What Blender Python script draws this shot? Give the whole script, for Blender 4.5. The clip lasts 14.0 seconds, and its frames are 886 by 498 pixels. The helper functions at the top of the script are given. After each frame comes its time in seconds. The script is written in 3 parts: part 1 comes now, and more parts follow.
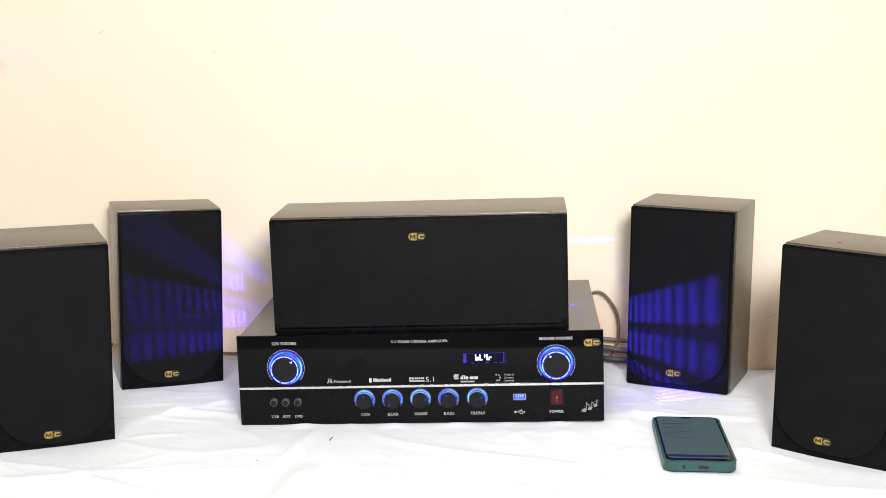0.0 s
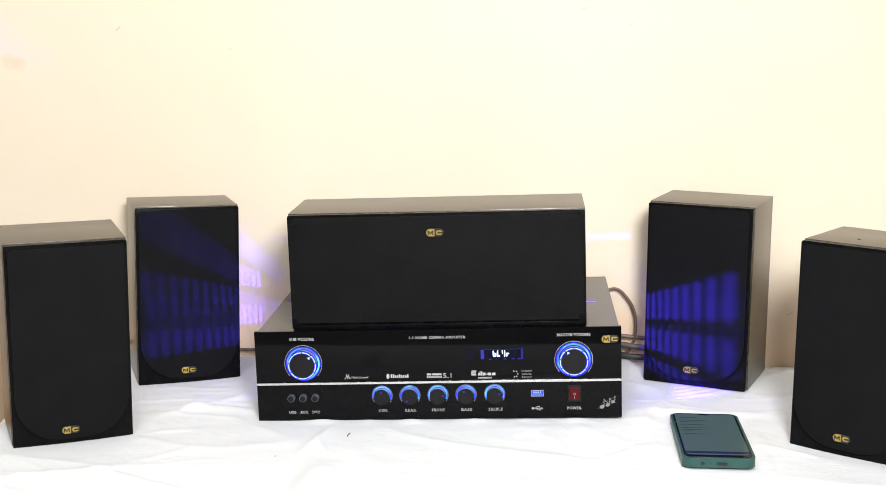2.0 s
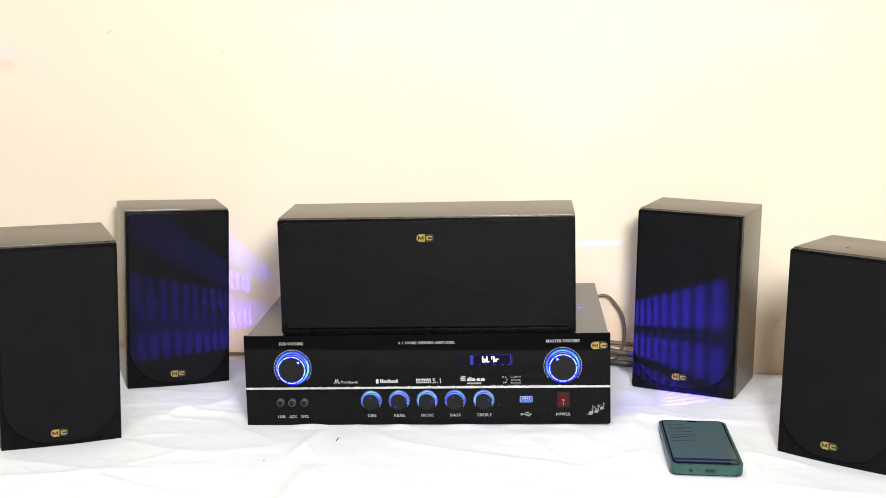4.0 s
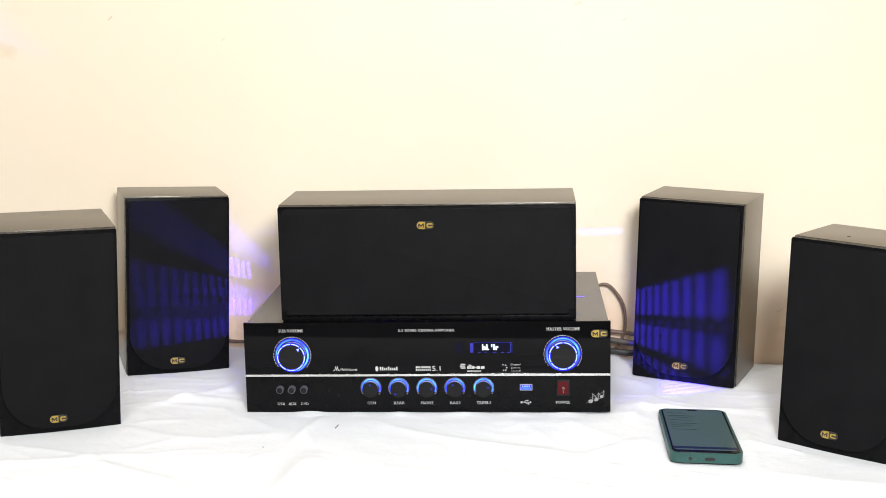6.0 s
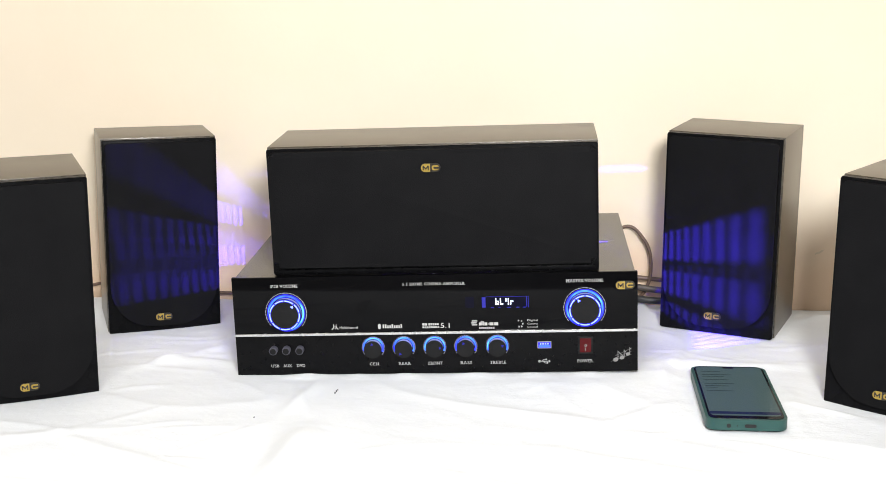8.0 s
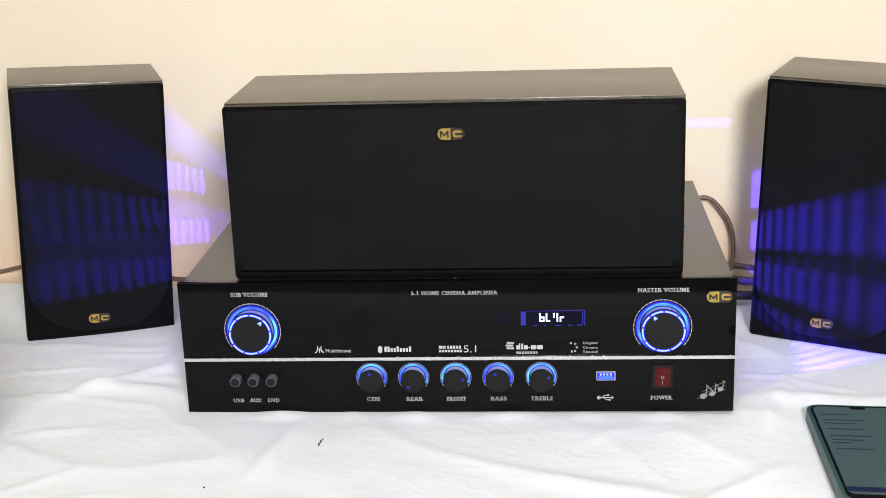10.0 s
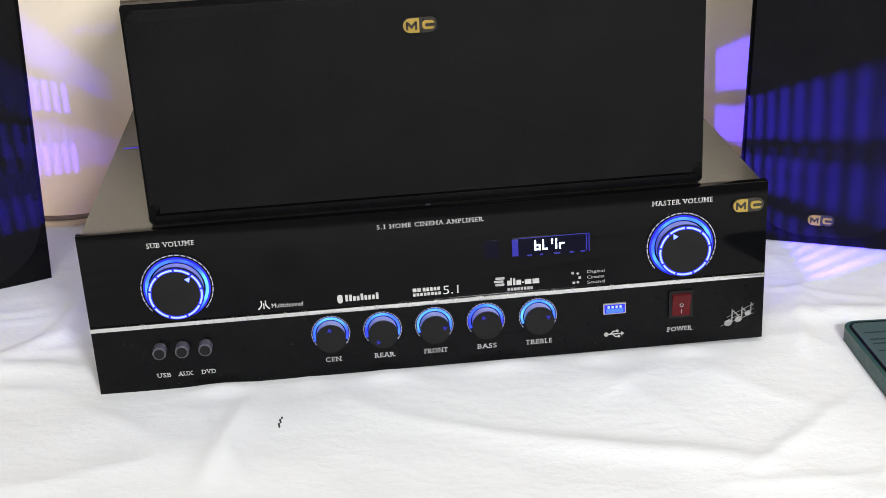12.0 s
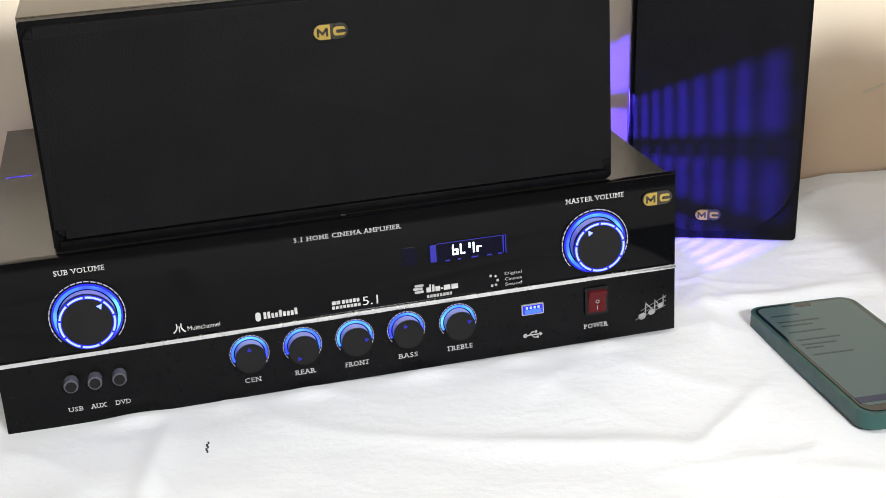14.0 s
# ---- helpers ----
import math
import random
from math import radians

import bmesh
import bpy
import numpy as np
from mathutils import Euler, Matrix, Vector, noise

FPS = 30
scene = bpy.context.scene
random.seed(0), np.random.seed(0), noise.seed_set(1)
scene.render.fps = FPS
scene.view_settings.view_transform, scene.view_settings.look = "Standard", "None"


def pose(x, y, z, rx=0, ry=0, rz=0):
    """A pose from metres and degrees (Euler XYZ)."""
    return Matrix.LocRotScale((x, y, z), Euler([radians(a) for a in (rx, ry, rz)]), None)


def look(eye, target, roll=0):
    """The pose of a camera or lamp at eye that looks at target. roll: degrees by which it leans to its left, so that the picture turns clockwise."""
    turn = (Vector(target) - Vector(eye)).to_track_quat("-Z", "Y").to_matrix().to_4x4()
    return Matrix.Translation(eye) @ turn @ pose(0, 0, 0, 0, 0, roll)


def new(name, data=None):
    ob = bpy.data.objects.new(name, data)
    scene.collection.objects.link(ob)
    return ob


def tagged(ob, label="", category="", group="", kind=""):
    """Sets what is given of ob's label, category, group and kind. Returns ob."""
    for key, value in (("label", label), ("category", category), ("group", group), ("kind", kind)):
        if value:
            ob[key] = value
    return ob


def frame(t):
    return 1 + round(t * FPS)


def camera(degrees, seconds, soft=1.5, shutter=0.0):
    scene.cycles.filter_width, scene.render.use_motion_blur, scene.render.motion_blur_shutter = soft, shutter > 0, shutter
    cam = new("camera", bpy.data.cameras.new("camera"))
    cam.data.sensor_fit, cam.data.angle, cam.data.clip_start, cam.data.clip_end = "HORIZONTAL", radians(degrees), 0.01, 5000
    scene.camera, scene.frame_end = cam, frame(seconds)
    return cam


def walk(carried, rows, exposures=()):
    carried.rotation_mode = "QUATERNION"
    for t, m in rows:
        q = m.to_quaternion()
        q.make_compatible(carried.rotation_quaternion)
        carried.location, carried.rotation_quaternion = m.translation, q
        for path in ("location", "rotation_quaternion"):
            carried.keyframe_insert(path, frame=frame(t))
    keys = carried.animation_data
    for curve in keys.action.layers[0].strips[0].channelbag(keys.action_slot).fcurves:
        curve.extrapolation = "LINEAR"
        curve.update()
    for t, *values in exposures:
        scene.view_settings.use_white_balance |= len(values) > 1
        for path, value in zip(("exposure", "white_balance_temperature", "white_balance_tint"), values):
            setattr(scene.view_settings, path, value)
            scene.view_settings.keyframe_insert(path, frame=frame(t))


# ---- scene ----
cam = camera(36.2, 14.0, soft=0.9)
PATH = [
    (0, (0.114, -1.536, 0.487), (0.005, 0.43, 0.132), -0.1),
    (0.5, (0.112, -1.534, 0.484), (0.004, 0.429, 0.122), -0.2),
    (1, (0.113, -1.531, 0.485), (-0.012, 0.432, 0.122), -0.4),
    (1.5, (0.11, -1.533, 0.481), (-0.023, 0.43, 0.124), -0.4),
    (2, (0.106, -1.536, 0.484), (-0.019, 0.428, 0.127), -0.1),
    (2.5, (0.108, -1.538, 0.488), (-0.012, 0.43, 0.153), 0.0),
    (3, (0.108, -1.539, 0.485), (-0.02, 0.428, 0.144), 0.0),
    (3.5, (0.105, -1.539, 0.485), (-0.01, 0.428, 0.138), 0.2),
    (5.8, (0.103, -1.535, 0.48), (-0.002, 0.431, 0.124), 0.7),
    (6, (0.107, -1.536, 0.479), (-0.005, 0.428, 0.118), 0.6),
    (6.5, (0.109, -1.535, 0.482), (-0.003, 0.429, 0.123), 0.3),
    (7, (0.114, -1.536, 0.478), (-0.014, 0.427, 0.119), 0.0),
    (7.5, (0.111, -1.496, 0.475), (-0.022, 0.458, 0.07), -0.2),
    (8, (0.103, -1.379, 0.471), (-0.026, 0.561, 0.002), -0.3),
    (8.2, (0.094, -1.326, 0.466), (-0.028, 0.61, -0.024), -0.2),
    (10.3, (0.047, -0.936, 0.433), (-0.09, 0.953, -0.209), -0.3),
    (10.5, (0.024, -0.907, 0.426), (-0.086, 0.971, -0.253), -0.3),
    (11, (-0.02, -0.843, 0.416), (-0.03, 1.02, -0.312), -0.5),
    (11.5, (-0.04, -0.803, 0.408), (0.028, 1.039, -0.368), -1.1),
    (12, (-0.056, -0.78, 0.405), (0.097, 1.062, -0.358), -1.3),
    (12.5, (-0.068, -0.763, 0.398), (0.176, 1.074, -0.353), -1.3),
    (13, (-0.08, -0.743, 0.4), (0.255, 1.068, -0.379), -1.3),
    (13.5, (-0.095, -0.738, 0.389), (0.242, 1.078, -0.378), -1.2),
    (14, (-0.12, -0.766, 0.388), (0.308, 1.049, -0.336), -1.6),
]
walk(cam, [(t, look(eye, target, roll)) for t, eye, target, roll in PATH], [(0.0, 0.0), (8.2, -0.03), (10.3, -0.20), (12.5, -0.25), (14.0, -0.15)])

# ---- world and lights ----
world = bpy.data.worlds.new("world")
scene.world = world
world.use_nodes = True
world.node_tree.nodes["Background"].inputs[0].default_value = (0.9, 0.95, 1.0, 1)
world.node_tree.nodes["Background"].inputs[1].default_value = 0.05

WALL_Y = 0.322
FLOOR_Z = -0.76
CEIL_Z = 1.95
AMP_ROLL = -1.74
AMP = pose(0.003, 0, 0.0005, 0, AMP_ROLL, 0)


def area_lamp(name, eye, target, sx, sy, watts, colour):
    data = bpy.data.lights.new(name, "AREA")
    data.shape, data.size, data.size_y = "RECTANGLE", sx, sy
    data.energy, data.color = watts, colour
    ob = new(name, data)
    ob.matrix_world = look(eye, target)
    return ob


# a round panel light on a stand beside the viewer and an added square ceiling fill lamp
LAMP, AIM = (0.33, -1.58, 0.84), (-0.08, 0.1, 0.16)
key = area_lamp("panel_light_lamp", Vector(LAMP) + (Vector(AIM) - Vector(LAMP)).normalized() * 0.03, AIM, 0.30, 0.30, 37, (1.0, 1.0, 0.995))
key.data.shape = "DISK"
area_lamp("ceiling_fill_light", (-0.25, -1.0, CEIL_Z - 0.06), (-0.25, -1.0, 0), 0.5, 0.5, 16, (1.0, 1.0, 0.995))


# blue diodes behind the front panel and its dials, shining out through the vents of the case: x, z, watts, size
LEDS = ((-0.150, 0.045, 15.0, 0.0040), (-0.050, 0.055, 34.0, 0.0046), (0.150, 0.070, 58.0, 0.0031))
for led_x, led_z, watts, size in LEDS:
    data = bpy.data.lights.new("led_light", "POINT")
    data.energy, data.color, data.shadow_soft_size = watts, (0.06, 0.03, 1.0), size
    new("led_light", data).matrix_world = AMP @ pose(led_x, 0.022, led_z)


# ---- materials ----
def material(name):
    mat = bpy.data.materials.new(name)
    mat.use_nodes = True
    nt = mat.node_tree
    return mat, nt, nt.nodes["Principled BSDF"]


def node(nt, kind, **inputs):
    n = nt.nodes.new(kind)
    for key, value in inputs.items():
        n.inputs[key.replace("_", " ")].default_value = value
    return n


def ramp(nt, fac, stops):
    n = nt.nodes.new("ShaderNodeValToRGB")
    els = n.color_ramp.elements
    while len(els) < len(stops):
        els.new(0.5)
    for e, (p, c) in zip(els, stops):
        e.position, e.color = p, (*c, 1) if len(c) == 3 else c
    nt.links.new(fac, n.inputs[0])
    return n.outputs[0]


def noise_out(nt, scale, detail=4.0, rough=0.55, stretch=(1, 1, 1)):
    co = nt.nodes.new("ShaderNodeTexCoord")
    mp = nt.nodes.new("ShaderNodeMapping")
    mp.inputs["Scale"].default_value = stretch
    nt.links.new(co.outputs["Object"], mp.inputs["Vector"])
    n = node(nt, "ShaderNodeTexNoise", Scale=scale, Detail=detail, Roughness=rough)
    nt.links.new(mp.outputs[0], n.inputs["Vector"])
    return n.outputs["Fac"]


def bump(nt, bsdf, fac, strength, distance):
    b = node(nt, "ShaderNodeBump", Strength=strength, Distance=distance)
    nt.links.new(fac, b.inputs["Height"])
    nt.links.new(b.outputs[0], bsdf.inputs["Normal"])
    return b


def surface(name, dark, light, rough, scale, stretch=(1, 1, 1), metal=0.0, bump_by=0.0, bump_scale=400.0, rough_to=None, specular=0.5, coat=0.0):
    mat, nt, b = material(name)
    big = noise_out(nt, scale, 5, 0.6, stretch)
    nt.links.new(ramp(nt, big, [(0.3, dark), (0.7, light)]), b.inputs["Base Color"])
    b.inputs["Metallic"].default_value = metal
    b.inputs["Specular IOR Level"].default_value = specular
    b.inputs["Coat Weight"].default_value = coat
    b.inputs["Coat Roughness"].default_value = 0.08
    r = rough_to if rough_to is not None else rough + 0.08
    nt.links.new(ramp(nt, noise_out(nt, scale * 3.1, 3), [(0.3, (rough,) * 3), (0.75, (r,) * 3)]), b.inputs["Roughness"])
    if bump_by:
        bump(nt, b, noise_out(nt, bump_scale, 3, 0.6, stretch), bump_by, 0.001)
    return mat


def glow(name, colour, strength, base=(0.02, 0.02, 0.03)):
    mat, nt, b = material(name)
    b.inputs["Base Color"].default_value = (*base, 1)
    b.inputs["Roughness"].default_value = 0.15
    b.inputs["Specular IOR Level"].default_value = 0.2
    b.inputs["Emission Color"].default_value = (*colour, 1)
    b.inputs["Emission Strength"].default_value = strength
    return mat


M_WALL, nt, b = material("cream_wall_paint")
patch = noise_out(nt, 2.3, 6, 0.6)
fine = noise_out(nt, 45, 4, 0.6)
col = ramp(nt, patch, [(0.25, (0.80, 0.69, 0.54)), (0.5, (0.83, 0.725, 0.58)), (0.75, (0.85, 0.755, 0.615))])
spots = ramp(nt, noise_out(nt, 9, 3, 0.5), [(0.735, (1, 1, 1)), (0.78, (0.80, 0.70, 0.55))])
mix = nt.nodes.new("ShaderNodeMixRGB")
mix.blend_type = "MULTIPLY"
mix.inputs[0].default_value = 0.4
nt.links.new(col, mix.inputs[1])
nt.links.new(spots, mix.inputs[2])
# peach colour mixed in along the foot of the wall, with a ragged upper edge
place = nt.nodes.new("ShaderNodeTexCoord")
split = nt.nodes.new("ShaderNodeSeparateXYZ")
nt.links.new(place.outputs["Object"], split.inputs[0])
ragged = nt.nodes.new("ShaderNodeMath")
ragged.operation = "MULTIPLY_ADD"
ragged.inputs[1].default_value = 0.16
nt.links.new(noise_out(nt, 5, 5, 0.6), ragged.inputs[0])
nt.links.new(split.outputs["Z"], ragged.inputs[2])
peach_foot = nt.nodes.new("ShaderNodeMixRGB")
peach_foot.inputs[2].default_value = (0.74, 0.53, 0.36, 1)
nt.links.new(ramp(nt, ragged.outputs[0], [(0.12, (0.75, 0.75, 0.75)), (0.21, (0, 0, 0))]), peach_foot.inputs[0])
nt.links.new(mix.outputs[0], peach_foot.inputs[1])
nt.links.new(peach_foot.outputs[0], b.inputs["Base Color"])
b.inputs["Roughness"].default_value = 0.62
b.inputs["Specular IOR Level"].default_value = 0.3
bump(nt, b, fine, 0.10, 0.003)

M_SCUFF = surface("scuffed_paint", (0.62, 0.50, 0.36), (0.72, 0.62, 0.48), 0.7, 60)
M_DADO = surface("tan_dado_paint", (0.50, 0.27, 0.10), (0.60, 0.34, 0.14), 0.5, 5, bump_by=0.1, bump_scale=60)
M_CEIL = surface("white_ceiling_paint", (0.72, 0.71, 0.67), (0.80, 0.79, 0.75), 0.7, 3, bump_by=0.1, bump_scale=80)
# for the added unseen walls, greyed to hold down bounced light
M_ROOM = surface("dull_wall_paint", (0.44, 0.43, 0.41), (0.52, 0.51, 0.49), 0.7, 3, bump_by=0.1, bump_scale=80)
M_FLOOR = surface("grey_floor_tile", (0.24, 0.23, 0.21), (0.32, 0.30, 0.27), 0.35, 4)
M_WOOD = surface("table_wood", (0.22, 0.12, 0.06), (0.32, 0.18, 0.09), 0.45, 9, (1, 12, 12))

M_CLOTH, nt, b = material("white_cotton_sheet")
nt.links.new(ramp(nt, noise_out(nt, 7, 5, 0.6), [(0.3, (0.66, 0.682, 0.715)), (0.7, (0.72, 0.738, 0.765))]), b.inputs["Base Color"])
b.inputs["Roughness"].default_value = 0.85
b.inputs["Specular IOR Level"].default_value = 0.2
b.inputs["Sheen Weight"].default_value = 0.15
weave = nt.nodes.new("ShaderNodeMixRGB")
weave.inputs[0].default_value = 0.12
crinkle = noise_out(nt, 19, 7, 0.62, (0.6, 1, 1))
ridge = ramp(nt, crinkle, [(0.36, (0, 0, 0)), (0.5, (1, 1, 1)), (0.62, (0.1, 0.1, 0.1))])
nt.links.new(ridge, weave.inputs[1])
nt.links.new(noise_out(nt, 1400, 2, 0.5), weave.inputs[2])
bump(nt, b, weave.outputs[0], 0.22, 0.0018)

M_VINYL = surface("black_ash_vinyl", (0.058, 0.044, 0.026), (0.066, 0.050, 0.030), 0.30, 22, (1, 9, 1), rough_to=0.31, specular=0.95)
M_FRAME = surface("black_grille_frame_plastic", (0.004, 0.004, 0.0045), (0.006, 0.006, 0.0065), 0.24, 30, rough_to=0.32, bump_by=0.05, bump_scale=900, specular=0.05)
M_GRILLE, nt, b = material("black_grille_cloth")
nt.links.new(ramp(nt, noise_out(nt, 26, 4), [(0.3, (0.0044, 0.0044, 0.0050)), (0.7, (0.0064, 0.0064, 0.0071))]), b.inputs["Base Color"])
b.inputs["Roughness"].default_value = 0.62
b.inputs["Specular IOR Level"].default_value = 0.07
bump(nt, b, noise_out(nt, 1500, 2, 0.6), 0.5, 0.0006)
M_GOLD = surface("gold_badge_metal", (0.42, 0.29, 0.06), (0.54, 0.38, 0.09), 0.32, 90, metal=0.7)
M_BADGE = surface("black_badge_enamel", (0.012, 0.011, 0.010), (0.03, 0.027, 0.02), 0.25, 90)
M_ACRYL = surface("gloss_black_acrylic", (0.002, 0.002, 0.0025), (0.003, 0.003, 0.0035), 0.06, 12, rough_to=0.11, specular=0.12)
M_LOWER = surface("satin_black_aluminium", (0.0018, 0.0018, 0.0022), (0.0028, 0.0028, 0.0033), 0.26, 60, (1, 1, 6), rough_to=0.34, bump_by=0.05, bump_scale=700, specular=0.14)
M_STEEL = surface("black_powder_coat_steel", (0.022, 0.020, 0.018), (0.026, 0.024, 0.021), 0.26, 40, bump_by=0.02, bump_scale=1300, rough_to=0.27, specular=1.0)
M_INSIDE = surface("dark_steel_inside", (0.02, 0.02, 0.02), (0.03, 0.03, 0.03), 0.6, 20)
M_CHROME = surface("brushed_bright_strip", (0.70, 0.70, 0.70), (0.86, 0.86, 0.86), 0.22, 60, (0.2, 1, 8), metal=1.0)
M_KNOB = surface("matt_black_knob", (0.003, 0.003, 0.0035), (0.005, 0.005, 0.0055), 0.38, 70, rough_to=0.5, specular=0.25)
M_SKIRT = surface("pale_plastic_skirt", (0.26, 0.26, 0.42), (0.34, 0.34, 0.50), 0.35, 80)
M_BUTTON = surface("dark_grey_button_plastic", (0.055, 0.055, 0.075), (0.08, 0.08, 0.10), 0.35, 90)
M_PRINT = surface("white_screen_print", (0.38, 0.38, 0.38), (0.50, 0.50, 0.49), 0.5, 200)
M_SILVER = surface("silver_screen_print", (0.32, 0.32, 0.32), (0.44, 0.44, 0.44), 0.35, 200, metal=0.3)
M_DULL = surface("dull_silver_print", (0.24, 0.24, 0.24), (0.36, 0.36, 0.36), 0.4, 160, metal=0.3)
M_BLUE = glow("blue_led_light", (0.11, 0.15, 1.0), 6.0)
M_CYAN = glow("cyan_blue_led_light", (0.03, 0.11, 1.0), 2.4)
M_RING, nt, b = material("uneven_blue_ring_light")
b.inputs["Base Color"].default_value = (0.02, 0.02, 0.04, 1)
b.inputs["Specular IOR Level"].default_value = 0.2
glare = noise_out(nt, 55, 1, 0.4)
nt.links.new(ramp(nt, glare, [(0.36, (0.012, 0.025, 1.0)), (0.5, (0.022, 0.11, 1.0)), (0.66, (0.07, 0.32, 1.0))]), b.inputs["Emission Color"])
b.inputs["Emission Strength"].default_value = 3.4
M_RIM = glow("deep_blue_rim_light", (0.010, 0.012, 1.0), 1.2)
M_DIM = glow("dim_blue_led_light", (0.018, 0.015, 0.9), 0.5)
M_GHOST = glow("faint_blue_ghost_reflection", (0.03, 0.01, 0.9), 0.014, (0.002, 0.002, 0.003))
M_WHITE_LED = glow("white_display_segment", (0.75, 0.85, 1.0), 4.0)
M_WINDOW = glow("dark_blue_display_window", (0.02, 0.01, 0.9), 0.012, (0.001, 0.001, 0.003))
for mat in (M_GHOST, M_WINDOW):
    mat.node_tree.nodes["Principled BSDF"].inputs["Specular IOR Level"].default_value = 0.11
M_RED = glow("red_rocker_plastic", (1.0, 0.02, 0.03), 0.055, (0.04, 0.003, 0.004))
M_TICK = glow("faint_lit_tick_print", (0.45, 0.48, 0.85), 0.16, (0.34, 0.34, 0.40))
M_CASE = surface("dark_green_phone_case", (0.012, 0.055, 0.050), (0.018, 0.072, 0.064), 0.38, 60, rough_to=0.5, bump_by=0.05, bump_scale=900)
M_GLASS = surface("black_phone_glass", (0.006, 0.006, 0.007), (0.009, 0.009, 0.010), 0.05, 30, rough_to=0.09)
M_SCREEN = glow("lit_phone_screen", (0.30, 0.50, 0.50), 0.17, (0.02, 0.025, 0.025))
M_SCRBAR = glow("phone_screen_dark_bar", (0.02, 0.04, 0.14), 0.3, (0.01, 0.012, 0.02))
M_SCRTXT = glow("phone_screen_text", (0.07, 0.13, 0.14), 0.3, (0.01, 0.012, 0.012))
M_HOLE = surface("black_hole", (0.004, 0.004, 0.004), (0.006, 0.006, 0.006), 0.5, 50)
M_CABLE = surface("brown_cable_jacket", (0.11, 0.07, 0.05), (0.17, 0.11, 0.08), 0.4, 90)
M_CABLE_B = surface("black_cable_jacket", (0.012, 0.012, 0.013), (0.022, 0.022, 0.024), 0.4, 90)
M_CABLE_G = surface("grey_brown_cable_jacket", (0.06, 0.05, 0.045), (0.09, 0.075, 0.065), 0.4, 90)
M_LAMP = glow("lamp_diffuser", (1.0, 0.97, 0.9), 6.0, (0.8, 0.8, 0.8))
M_WHITEP = surface("white_lamp_plastic", (0.7, 0.7, 0.7), (0.8, 0.8, 0.8), 0.4, 20)
M_THREAD = surface("dark_thread", (0.015, 0.015, 0.02), (0.04, 0.04, 0.045), 0.8, 200)


# ---- mesh tools ----
def add_box(bm, x0, x1, y0, y1, z0, z1, bevel=0.0, segments=2):
    vs = [bm.verts.new((x, y, z)) for x in (x0, x1) for y in (y0, y1) for z in (z0, z1)]
    quads = ((0, 1, 3, 2), (4, 6, 7, 5), (0, 4, 5, 1), (2, 3, 7, 6), (0, 2, 6, 4), (1, 5, 7, 3))
    fs = [bm.faces.new([vs[i] for i in q]) for q in quads]
    if bevel:
        edges = list({e for f in fs for e in f.edges})
        bmesh.ops.bevel(bm, geom=edges, offset=bevel, segments=segments, profile=0.6, affect="EDGES", clamp_overlap=True)
    return bm


def box(x0, x1, y0, y1, z0, z1, bevel=0.0, segments=2):
    return add_box(bmesh.new(), x0, x1, y0, y1, z0, z1, bevel, segments)


def add_prism(bm, outline, y0, y1, bevel=0.0):
    """An outline in x and z, counter-clockwise as seen from -y, run from y0 (front) to y1 (back)."""
    front = [bm.verts.new((x, y0, z)) for x, z in outline]
    back = [bm.verts.new((x, y1, z)) for x, z in outline]
    face = bm.faces.new(front)
    bm.faces.new(back[::-1])
    n = len(outline)
    for i in range(n):
        j = (i + 1) % n
        bm.faces.new((front[j], front[i], back[i], back[j]))
    if bevel:
        bmesh.ops.bevel(bm, geom=list(face.edges), offset=bevel, segments=2, profile=0.6, affect="EDGES", clamp_overlap=True)
    return bm


def prism(outline, y0, y1, bevel=0.0):
    return add_prism(bmesh.new(), outline, y0, y1, bevel)


def circle(cx, cz, r, n=48, start=0.0, end=360.0):
    return [(cx + r * math.cos(radians(start + (end - start) * i / n)), cz + r * math.sin(radians(start + (end - start) * i / n))) for i in range(n + (end - start < 360))]


def arc_band(cx, cz, r0, r1, start, end, n=10):
    return circle(cx, cz, r1, n, start, end) + circle(cx, cz, r0, n, start, end)[::-1]


def add_ring(bm, cx, cz, r0, r1, y0, y1, start=0.0, end=360.0, n=64):
    steps = [radians(start + (end - start) * i / n) for i in range(n + 1)]
    closed = end - start >= 360
    rows = []
    for a in steps[:-1] if closed else steps:
        c, s = math.cos(a), math.sin(a)
        rows.append([bm.verts.new((cx + r * c, y, cz + r * s)) for r, y in ((r1, y0), (r1, y1), (r0, y1), (r0, y0))])
    for i in range(len(rows) - (0 if closed else 1)):
        a, d = rows[i], rows[(i + 1) % len(rows)]
        for k in range(4):
            bm.faces.new((a[k], a[(k + 1) % 4], d[(k + 1) % 4], d[k]))
    if not closed:
        bm.faces.new(rows[0][::-1])
        bm.faces.new(rows[-1])
    return bm


def rounded(x0, x1, z0, z1, radii, n=8):
    """Radii: lower left, lower right, upper right, upper left."""
    a, b_, c, d = radii
    pts = []
    for cx, cz, r, s in ((x0 + a, z0 + a, a, 180), (x1 - b_, z0 + b_, b_, 270), (x1 - c, z1 - c, c, 0), (x0 + d, z1 - d, d, 90)):
        pts += circle(cx, cz, r, n, s, s + 90) if r > 0 else [(cx, cz)]
    return pts


def mesh_of(bm, name, mat, smooth=None):
    bmesh.ops.recalc_face_normals(bm, faces=bm.faces)
    me = bpy.data.meshes.new(name)
    bm.to_mesh(me)
    bm.free()
    me.materials.append(mat)
    if smooth is not None:
        me.shade_smooth()
        me.set_sharp_from_angle(angle=radians(smooth))
    return me


def part(name, bm, mat, parent, label="", smooth=None):
    ob = new(name, mesh_of(bm, name, mat, smooth))
    ob.parent = parent
    return tagged(ob, label)


